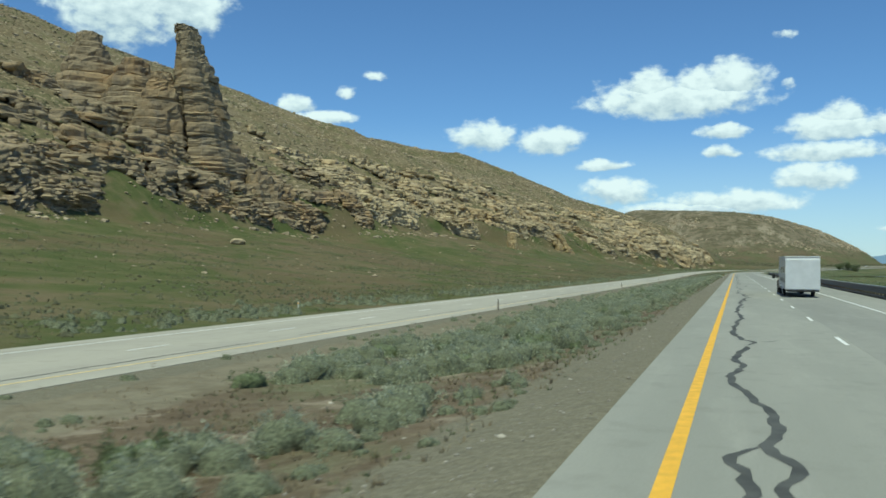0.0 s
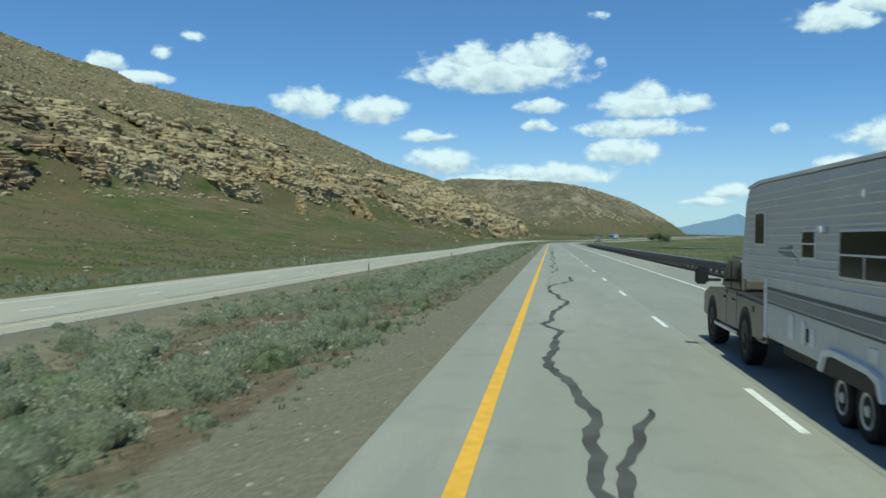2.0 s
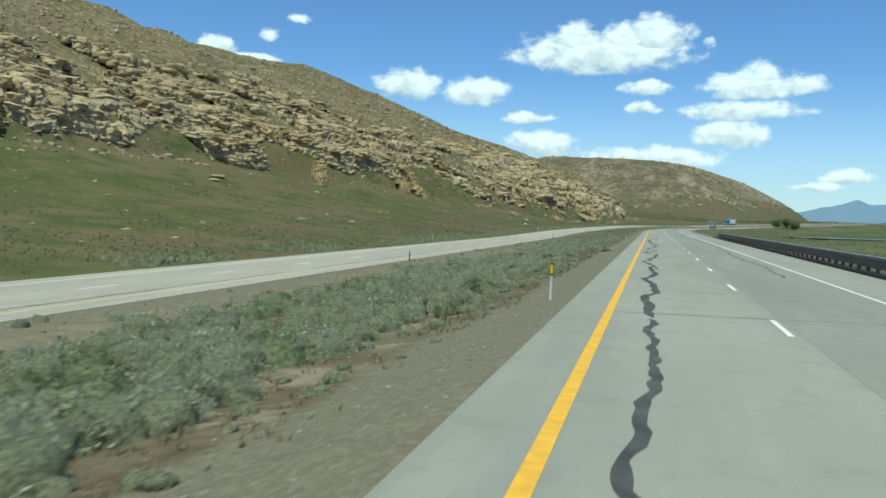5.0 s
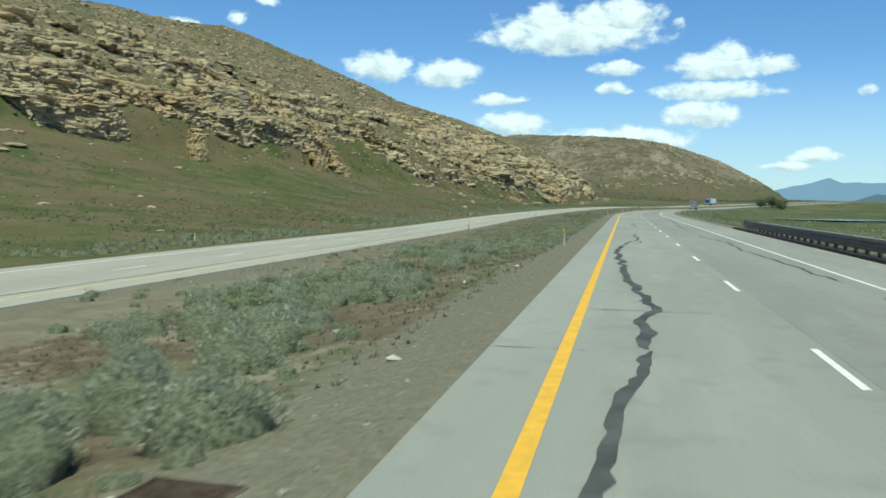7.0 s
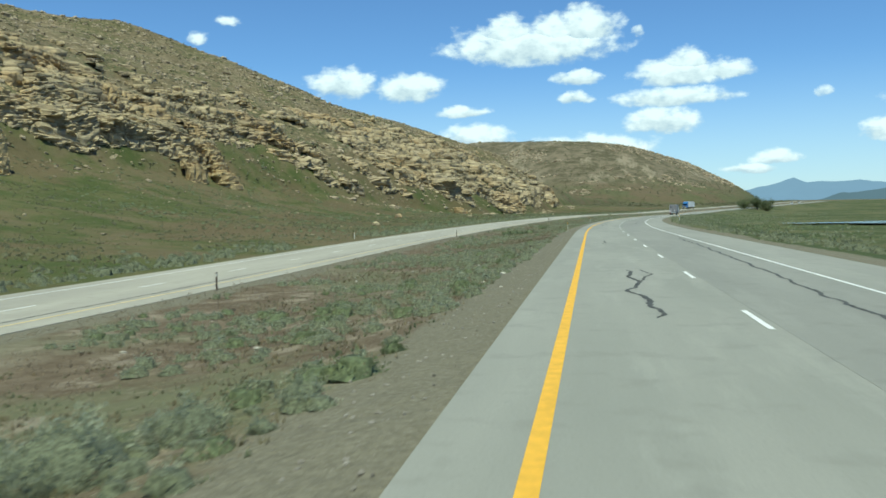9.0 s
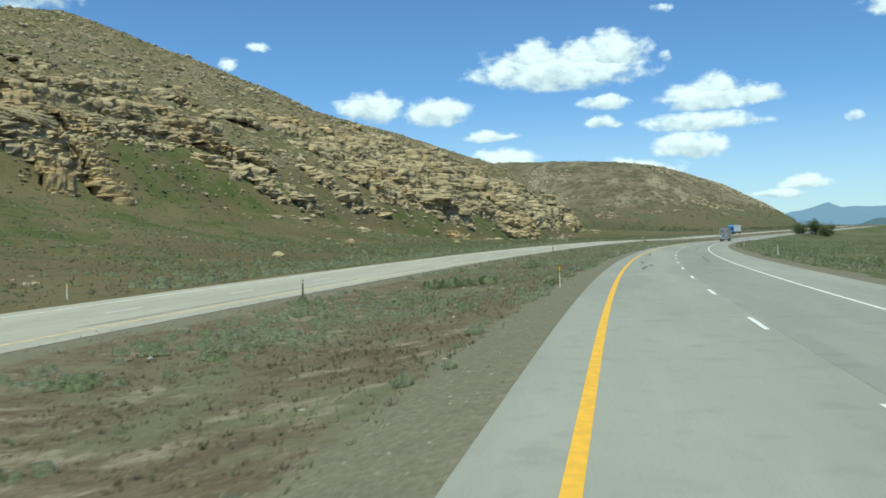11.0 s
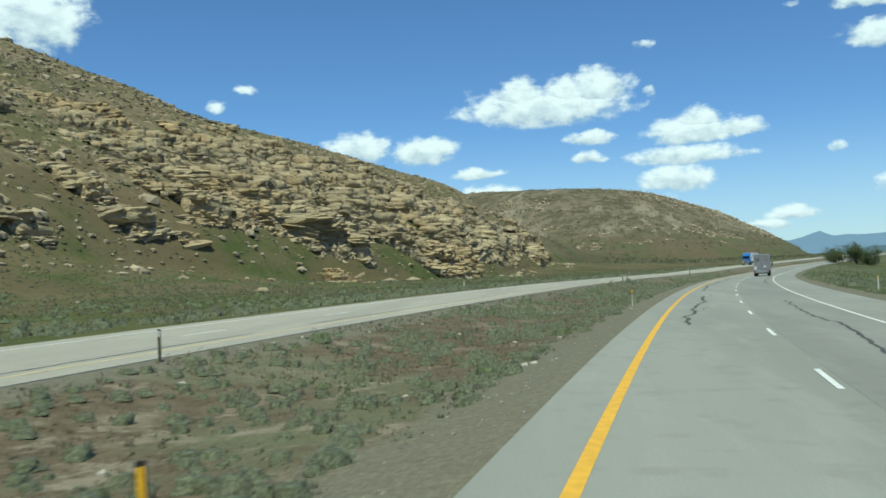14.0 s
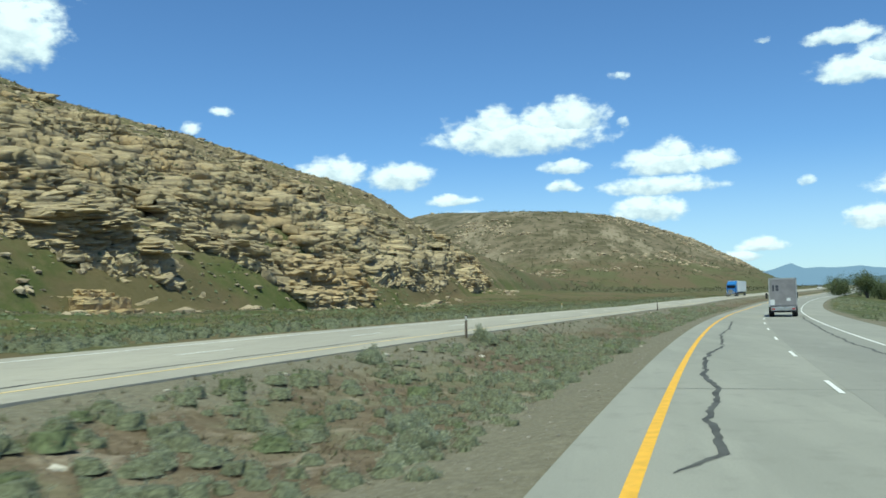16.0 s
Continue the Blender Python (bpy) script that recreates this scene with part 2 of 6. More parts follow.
ROCK = rock_material("tan_sandstone", (0.56, 0.455, 0.28), (0.36, 0.29, 0.185), (0.50, 0.37, 0.205))
BROWN_ROCK = rock_material("brown_sandstone", (0.40, 0.315, 0.20), (0.24, 0.19, 0.125), (0.40, 0.28, 0.155))
WARM_ROCK = rock_material("yellow_sandstone", (0.60, 0.46, 0.25), (0.40, 0.29, 0.155), (0.52, 0.36, 0.19))


def tinted(name, dark, pale, island=True, roughness=0.9, scale=2.0):
    """Small loose things, each one a little different."""
    m, t, b = material(name, roughness, 0, 0.15)
    pick = node(t, "ShaderNodeNewGeometry").outputs["Random Per Island"] if island else node(t, "ShaderNodeObjectInfo").outputs["Random"]
    c = mix(t, maths(t, "ADD", maths(t, "MULTIPLY", pick, 0.7), maths(t, "MULTIPLY", grain(t, scale), 0.3)), dark, pale)
    t.links.new(c, b.inputs["Base Color"])
    return m


LOOSE_ROCK = tinted("loose_sandstone", (0.22, 0.175, 0.12), (0.50, 0.41, 0.28))
PALE_STONE = tinted("pale_field_stone", (0.34, 0.31, 0.25), (0.62, 0.58, 0.50))
LOOSE_GRAVEL = tinted("loose_gravel", (0.16, 0.14, 0.11), (0.40, 0.37, 0.32))


def leaf_material(name, dark, mid, pale, patch=0.35):
    """Leaves of mixed tones; mid takes over in patches and on some plants."""
    m, t, b = material(name, 0.85, 0, 0.2)
    own = node(t, "ShaderNodeObjectInfo").outputs["Random"]
    leaf = node(t, "ShaderNodeNewGeometry").outputs["Random Per Island"]
    c = mix(t, leaf, dark, pale)
    drift = maths(t, "ADD", step(t, grain(t, patch, 3), 0.42, 0.60), maths(t, "MULTIPLY", own, 0.5))
    c = mix(t, maths(t, "MULTIPLY", drift, 0.6, clamp=True), c, mid)
    t.links.new(c, b.inputs["Base Color"])
    # thin leaves let a part of the sun through
    glow = node(t, "ShaderNodeBsdfTranslucent", [("Color", c)])
    both = node(t, "ShaderNodeMixShader", [(0, 0.4), (1, b.outputs[0]), (2, glow.outputs[0])])
    t.links.new(both.outputs[0], t.nodes["Material Output"].inputs["Surface"])
    return m


SAGE = leaf_material("sage_leaf", (0.235, 0.258, 0.165), (0.31, 0.333, 0.22), (0.64, 0.66, 0.50))
DUSKY_SAGE = leaf_material("dusky_sage_leaf", (0.15, 0.175, 0.10), (0.17, 0.19, 0.115), (0.32, 0.345, 0.235))
GREEN_LEAF = leaf_material("green_shrub_leaf", (0.10, 0.128, 0.06), (0.15, 0.18, 0.088), (0.25, 0.285, 0.155))
DUSKY_LEAF = leaf_material("dusky_slope_shrub_leaf", (0.085, 0.092, 0.045), (0.12, 0.12, 0.065), (0.21, 0.205, 0.125), 0.05)
STRAW = leaf_material("dry_grass", (0.17, 0.125, 0.075), (0.16, 0.15, 0.075), (0.38, 0.31, 0.20), 0.08)
TWIG = paint("grey_twig", (0.20, 0.165, 0.125), 0.9, 0, 8, 0.2)
TAR = paint("black_crack_sealant", (0.072, 0.072, 0.066), 0.8, 0, 1.2, 0.35)
JOINT = paint("dark_joint_sealant", (0.085, 0.085, 0.08), 0.7, 0, 2, 0.3)
# insides of the bushes: shade among the leaves is put into these colours
CORE_SAGE = paint("shaded_sage_growth", (0.14, 0.153, 0.094), 0.95, 0, 18.0, 0.55, 0.1)
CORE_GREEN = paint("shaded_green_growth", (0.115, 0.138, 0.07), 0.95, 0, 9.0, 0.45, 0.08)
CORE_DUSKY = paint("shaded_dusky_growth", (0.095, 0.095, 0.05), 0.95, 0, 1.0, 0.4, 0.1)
WEEDS = leaf_material("red_brown_weeds", (0.20, 0.150, 0.095), (0.25, 0.205, 0.135), (0.44, 0.365, 0.26), 0.12)
PALE_WEEDS = leaf_material("pale_grey_weeds", (0.20, 0.205, 0.14), (0.22, 0.20, 0.14), (0.38, 0.38, 0.29), 0.12)
MEADOW_LEAF = leaf_material("meadow_grass_blade", (0.085, 0.10, 0.038), (0.14, 0.125, 0.06), (0.17, 0.18, 0.075), 0.05)
WORN_CONCRETE = pavement_material("traffic_worn_concrete", (0.285, 0.281, 0.247), (0.232, 0.231, 0.205))
# dark colour standing in for the shade at the guardrail's foot
RAIL_SHADE = paint("dark_rail_shade", (0.05, 0.048, 0.045), 0.9, 0, 5, 0.3, 0.01)


# ---- plan of the valley ----
def part(name, bm, mat, parent=None, label=""):
    me = bpy.data.meshes.new(name)
    bm.to_mesh(me)
    bm.free()
    return dress(new(name, me), mat, parent, label)


def dress(ob, mat, parent=None, label=""):
    for m in mat if isinstance(mat, (list, tuple)) else [mat]:
        ob.data.materials.append(m)
    ob.parent = parent
    return tagged(ob, label)


def raw(name, verts, faces, mat, parent=None, label="", smooth=False):
    me = bpy.data.meshes.new(name)
    me.from_pydata([tuple(v) for v in verts], [], [tuple(int(i) for i in f) for f in faces])
    me.update()
    if smooth:
        me.shade_smooth()
    return dress(new(name, me), mat, parent, label)


def smooth(v, lo, hi):
    u = np.clip((np.asarray(v, float) - lo) / (hi - lo), 0, 1)
    return u * u * (3 - 2 * u)


def yellow_x(y):
    """The yellow edge line of the near carriageway: straight, then a long bend to the right."""
    y = np.asarray(y, float)
    bend, far = np.clip(y - 385, 0, 435), np.clip(y - 820, 0, 4000)
    return -0.692 + 0.011273 * y + 0.000384 * bend ** 2 + 1.19e-7 * bend ** 3 * (1 - 0.35 * bend / 435) + far * 0.34


def heading(y):
    return (yellow_x(y + 0.5) - yellow_x(y - 0.5))


def road_z(y):
    return 0.011 * np.clip(np.asarray(y, float) - 680, 0, 900)


def far_lane_x(y):
    """The yellow edge line of the far carriageway, beyond the median."""
    return yellow_x(y) - 20.5 + 11.0 * smooth(y, 370, 640)


def far_lane_z(y):
    return -1.5 + 2.3 * smooth(y, 330, 590) + road_z(y)


# along the valley: where the rocky slope begins (x, height)
FOOT = ((-400, -170, 14), (68, -141, 13), (199, -140, 13.4), (300, -144.5, 13.6), (340, -140, 17.3), (386, -135, 18.5), (440, -126, 16.5), (455, -122, 16), (490, -109, 16), (533, -90, 11.5), (570, -74, 9), (592, -64, 6.6), (625, -50, 3), (650, -41, 1.4), (672, -35.5, 1.2), (700, -27.5, 1.2), (725, -21, 1.5), (750, -17, 2.2), (790, -13.5, 3.4), (822, -11, 5.6), (966, 3.4, 6.5), (1137, 45, 9), (2900, 340, 11))
# along the valley: how far the slope rises above its foot
CREST = ((0, 700), (250, 420), (400, 223), (500, 155), (600, 95), (700, 150), (800, 83), (900, 28), (1000, 5.8), (1150, 1.2))


# across the valley's end: height of the far hill's crest
HILL = ((-420, 20), (-260, 92), (-150, 99), (-90, 93.3), (-40, 90.3), (10, 87.3), (63, 81), (105, 69.3), (145, 58.3), (180, 43.5), (212, 25), (235, 4), (300, 0))
# swells and hollows of the near ridge: place, reach, height
SWELLS = ((-200, 688, 26, 6.0), (-112, 740, 22, -4.5), (-272, 530, 24, -4.5), (-226, 511, 15, 3.0), (-222, 548, 14, 3.0), (-50, 814, 24, 4.5))


def along(table, column, y, reach):
    ys, vs = [r[0] for r in table], [r[column] for r in table]
    return sum(np.interp(np.asarray(y, float) + o * reach, ys, vs) for o in (-1, -0.5, 0, 0.5, 1)) / 5


def foot_line(y):
    return along(FOOT, 1, y, 24), along(FOOT, 2, y, 8)


def slope_rise(d, y):
    """Height over the foot of the slope, d metres into it."""
    rise = 8.7 * (1 - np.exp(-d / 12.4)) + 0.509 * d
    return 1 / (np.maximum(rise, 1e-3) ** -3 + along(CREST, 1, y, 30) ** -3.0) ** (1 / 3)


TABLES = {}


def fbm(x, y, scale, octaves=4, seed=0.0):
    """Smooth noise between -1 and 1, on arrays."""
    if seed not in TABLES:
        rng = np.random.RandomState(int(seed) + 11)
        TABLES[seed] = [rng.rand(256, 256) for _ in range(6)]
    total, amp, size = 0, 1.0, 0.0
    for table in TABLES[seed][:octaves]:
        u, v = np.asarray(x) / scale, np.asarray(y) / scale
        i, j = np.floor(u).astype(int), np.floor(v).astype(int)
        fu, fv = u - i, v - j
        fu, fv = fu * fu * (3 - 2 * fu), fv * fv * (3 - 2 * fv)
        a, b = table[i % 256, j % 256], table[(i + 1) % 256, j % 256]
        c, d = table[i % 256, (j + 1) % 256], table[(i + 1) % 256, (j + 1) % 256]
        total = total + amp * ((a * (1 - fu) + b * fu) * (1 - fv) + (c * (1 - fu) + d * fu) * fv - 0.5)
        size += amp * 0.5
        amp, scale = amp * 0.5, scale * 0.47
    return total / size


def wavy_foot(x, y):
    xf, zf = foot_line(y)
    return xf + 5 * fbm(np.asarray(x) * 0.0, y, 40, 3, 1), zf


def land(x, y):
    """Height of the natural ground."""
    x, y = np.asarray(x, float), np.asarray(y, float)
    xf, zf = wavy_foot(x, y)
    edge = far_lane_x(y) - 9.2
    near = yellow_x(y)
    d = np.clip(xf - x, 0, None)
    hill = slope_rise(d, y) + (2.6 * fbm(x, y, 45, 5, 3) + 1.2 * fbm(x * 0.4, y, 14, 3, 2)) * smooth(d, 4, 45)
    for sx, sy, reach, tall in SWELLS:
        hill = hill + tall * np.exp(-((x - sx) ** 2 + (y - sy) ** 2) / reach ** 2)
    slope = np.clip((edge - x) / np.maximum(edge - xf, 6), 0, 1)
    meadow = far_lane_z(y) - 0.03 + (zf - far_lane_z(y)) * slope ** (1.7 + 1.8 * smooth(y, 430, 540)) + (0.7 * fbm(x, y, 26, 3, 4) + 0.15 * fbm(x, y, 5, 2, 8)) * smooth(slope, 0.02, 0.25)
    z = meadow + hill
    # the median
    w = np.clip((near - 1.15 - x) / np.maximum(near - 1.15 - (far_lane_x(y) + 1.6), 4), 0, 1)
    median = road_z(y) * (1 - w) + far_lane_z(y) * w - 0.55 * np.sin(math.pi * w) ** 1.2 - 0.025 + 0.12 * fbm(x, y, 3.5, 3, 5) * np.sin(math.pi * w)
    z = np.where(x > far_lane_x(y) - 9.2, median, z)
    under = (x < far_lane_x(y) - 0.4) & (x > far_lane_x(y) - 7.6)
    z = np.where(under, far_lane_z(y) - 0.12, z)
    # the near carriageway and the flats beyond it
    r = x - (near + 10.7)
    flats = road_z(y) - 0.03 - 1.9 * smooth(r, 0.9, 16) + 0.5 * fbm(x, y, 30, 3, 6) * smooth(r, 8, 40) + 0.006 * np.clip(r - 200, 0, 3000)
    z = np.where(x > near - 0.1, road_z(y) - 0.12, z)
    z = np.where(r > -1.0, flats, z)
    # the bare hill that closes the valley: a long curved crest with a broad skirt towards the road
    u = (x - 63) / 100
    v = y - (1442 + 33 * u + 35 * u * u)
    top = along(HILL, 1, x, 12)
    far = top * np.exp(-(np.abs(v) / np.where(v > 0, 120.0, 215.0)) ** 1.9) * (1 + 0.05 * fbm(x, y, 60, 4, 7) * smooth(-v, 15, 60))
    gully = 3.2 * np.abs(fbm(x + 0.35 * v, y * 0.25, 34, 3, 9)) * smooth(-v, 20, 70) * (1 - smooth(-v, 220, 330))
    grown = smooth(far, 2, 16)
    return np.where(y > 800, np.maximum(z, (far - gully) * smooth(y, 960, 1080) + 2 * grown - 12 * (1 - grown)), z)


def build_ground():
    def spread(*runs):
        out = []
        for a, b, s in runs:
            out += list(np.arange(a, b, s))
        return np.array(out + [runs[-1][1]], float)
    xs = spread((-4800, -900, 300), (-900, -330, 30), (-330, -230, 5), (-230, -36, 2), (-36, 40, 1.0), (40, 80, 2), (80, 300, 8), (300, 4800, 250))
    ys = spread((-1200, -60, 60), (-60, 0, 5), (0, 760, 2.0), (760, 1100, 4), (1100, 1500, 8), (1500, 4900, 200))
    gx, gy = np.meshgrid(xs, ys)
    gz = land(gx, gy)
    n, m = gx.shape
    verts = np.stack([gx, gy, gz], -1).reshape(-1, 3)
    i = (np.arange(n - 1)[:, None] * m + np.arange(m - 1)[None]).ravel()
    faces = np.stack([i, i + 1, i + 1 + m, i + m], 1)
    me = bpy.data.meshes.new("ground")
    me.vertices.add(len(verts))
    me.vertices.foreach_set("co", verts.ravel())
    me.loops.add(faces.size)
    me.loops.foreach_set("vertex_index", faces.ravel())
    me.polygons.add(len(faces))
    me.polygons.foreach_set("loop_start", np.arange(0, faces.size, 4))
    me.update(calc_edges=True)
    me.shade_smooth()
    near, lane = yellow_x(gy), far_lane_x(gy)
    wild = 0.6 * fbm(gx, gy, 6, 3, 21)
    bare = (1 - smooth(np.abs(gx - lane - 3.6 - wild), 2.6, 4.6)) * (1 - 0.6 * smooth(gy, 290, 340))
    verge = np.maximum(np.maximum(1 - smooth(np.abs(gx - near + 2.0 + wild), 1.1, 2.2), 1 - smooth(np.abs(gx - lane - 2.0 - wild), 0.8, 1.9)), 1 - smooth(np.abs(gx - near - 11.2 - wild), 0.8, 1.8))
    d = wavy_foot(gx, gy)[0] - gx
    middle = ((gx > lane) & (gx < near)).astype(float)
    for name, values in (("gravel", verge), ("bare", bare), ("slope", np.maximum(smooth(d, 2, 34) * (gy < 900), smooth(gz - road_z(gy), 3, 12) * (gy >= 800))), ("median", middle), ("flats", (gx > near + 10).astype(float)), ("far", smooth(gy, 860, 940) * (gx < near - 14)), ("height", gz / 60)):
        me.attributes.new(name, "FLOAT", "POINT").data.foreach_set("value", values.ravel().astype(np.float32))
    return tagged(dress(new("ground", me), GROUND), "grassy valley floor and rocky brown hillside", "ground", kind="structure")


ground = build_ground()


def ribbon(name, x_of, z_of, left, right, y0, y1, lift, mat, parent=None, step_y=4.0, thick=0.15, kind="", label="", category=""):
    """A slab along a road between two offsets from its yellow line."""
    ys = np.arange(y0, y1 + 0.01, min(step_y, (y1 - y0)))
    verts, faces = [], []
    for y in ys:
        h = float(heading(y))
        nx, ny = math.cos(math.atan(h)), -math.sin(math.atan(h))
        x, z = float(x_of(y)), float(z_of(y)) + lift
        for o, dz in ((left, -thick), (left, 0), (right, 0), (right, -thick)):
            verts.append((x + nx * o, y + ny * o, z + dz))
    for k in range(len(ys) - 1):
        a, b = 4 * k, 4 * k + 4
        for c in range(3):
            faces.append((a + c, b + c, b + c + 1, a + c + 1))
    ob = raw(name, verts, [f[::-1] for f in faces], mat, parent)
    return tagged(ob, label, category, kind=kind)


near_road = ribbon("road_near", yellow_x, road_z, -1.15, 10.75, -60, 1300, 0.0, CONCRETE, label="grey concrete highway carriageway with sealed cracks", category="road", kind="structure")
far_road = ribbon("road_far", far_lane_x, far_lane_z, -9.0, 1.5, -60, 1300, 0.0, PALE_CONCRETE, label="pale concrete opposite highway carriageway", category="road", kind="structure")
ribbon("edge_line", yellow_x, road_z, -0.10, 0.10, -60, 1300, 0.006, YELLOW, near_road, thick=0.004)
ribbon("edge_line", yellow_x, road_z, 7.66, 7.78, -60, 1300, 0.006, WHITE, near_road, thick=0.004)
ribbon("edge_line", far_lane_x, far_lane_z, -0.08, 0.08, -60, 1300, 0.006, FADED_YELLOW, far_road, thick=0.004)
ribbon("edge_line", far_lane_x, far_lane_z, -7.45, -7.33, -60, 1300, 0.006, WHITE, far_road, thick=0.004)
for k in range(-4, 68):
    y = 3.29 + 12.14 * k
    ribbon("lane_dash", yellow_x, road_z, 3.68, 3.80, y, y + 3.05, 0.006, WHITE, near_road, 1.525, 0.004)
    ribbon("lane_dash", far_lane_x, far_lane_z, -3.72, -3.60, y + 4, y + 7.05, 0.006, WHITE, far_road, 1.525, 0.004)
ribbon("lane_surface", yellow_x, road_z, 3.95, 7.55, -60, 1300, 0.003, WORN_CONCRETE, near_road, thick=0.002)


# ---- rock ----
def mesh_of(name, verts, faces, size, mat, parent=None, smooth_it=False):
    """A mesh of many faces of one size, quickly."""
    me = bpy.data.meshes.new(name)
    n = len(faces)
    me.vertices.add(len(verts))
    me.vertices.foreach_set("co", np.ascontiguousarray(verts, dtype=np.float32).ravel())
    me.loops.add(size * n)
    me.loops.foreach_set("vertex_index", np.ascontiguousarray(faces, dtype=np.int32).ravel())
    me.polygons.add(n)
    me.polygons.foreach_set("loop_start", np.arange(0, size * n, size))
    me.update(calc_edges=True)
    if smooth_it:
        me.shade_smooth()
    return dress(new(name, me), mat, parent)


DEPTHS = np.arange(0, 330, 1.5)
RISES = 8.7 * (1 - np.exp(-DEPTHS / 12.4)) + 0.509 * DEPTHS
# along the valley: how high above the foot of the slope the bedded rock begins
TOES = ((40, 6), (100, 3), (163, 0), (175, 1.7), (181, 8), (193, 15), (199, 8), (208, 4), (243, 0), (262, 0), (268, 10), (278, 3), (299, 0), (306, 3.7), (334, 0.3), (343, 6), (353, 2.6), (384, 1.8), (393, 4.3), (402, 10), (414, 8.3), (418, 2.7), (430, 0), (448, 0), (450, 9.8), (458, 12.5), (470, 9), (485, 1.8), (510, 6), (527, 0.9), (531, 13.5), (559, 13), (566, 8.5), (574, 3.6), (586, 1.6), (592, 5), (614, 5.6), (617, 9.6), (640, 12), (652, 5.5), (661, 3.5), (664, 10), (680, 10.5), (689, 6.5), (694, 0), (712, 0), (715, 8), (738, 4), (766, 3), (784, 6), (795, 0), (830, 0))


def craggy_block(seed, mat):
    """A weathered, broken block 1 m on each side; no back."""
    rng = np.random.RandomState(seed)
    n = 4
    cut = [(Vector(rng.normal(size=3)).normalized(), rng.uniform(0.74, 1.05)) for _ in range(7)]
    bm = bmesh.new()
    at = {}
    off = Vector(rng.uniform(-50, 50, 3))

    def corner(i, j, k):
        if (i, j, k) not in at:
            p = Vector((2 * i / n - 1, 2 * j / n - 1, 2 * k / n - 1))
            p = p / max((abs(p.x) ** 7 + abs(p.y) ** 7 + abs(p.z) ** 7) ** (1 / 7), 0.4)
            q = p * (1 + 0.18 * noise.noise(p * 0.9 + off) + 0.13 * noise.noise(p * 2.3 + off))
            for way, reach in cut:
                q -= way * max(q.dot(way) - reach, 0)
            q += Vector(rng.uniform(-0.07, 0.07, 3))
            q.x -= 0.16 * (math.floor(2.2 * p.z + off.x) % 2) * max(p.x, 0)
            at[(i, j, k)] = bm.verts.new(q * 0.56)
        return at[(i, j, k)]
    for a in range(n):
        for b in range(n):
            for side, order in (((n, a, b), (n, a + 1, b), (n, a + 1, b + 1), (n, a, b + 1)), 0), (((a, b, n), (a + 1, b, n), (a + 1, b + 1, n), (a, b + 1, n)), 0), (((a, n, b), (a, n, b + 1), (a + 1, n, b + 1), (a + 1, n, b)), 1), (((a, 0, b), (a + 1, 0, b), (a + 1, 0, b + 1), (a, 0, b + 1)), 1), (((a, b, 0), (a, b + 1, 0), (a + 1, b + 1, 0), (a + 1, b, 0)), 1):
                if order and min(c[0] for c in side) < n // 2:
                    continue
                bm.faces.new([corner(*c) for c in side])
    me = bpy.data.meshes.new("rock_block")
    bm.to_mesh(me)
    bm.free()
    me.materials.append(mat)
    return me


TAN_BLOCKS = [craggy_block(300 + k, ROCK) for k in range(16)]
BROWN_BLOCKS = [craggy_block(300 + k, BROWN_ROCK) for k in range(16)]


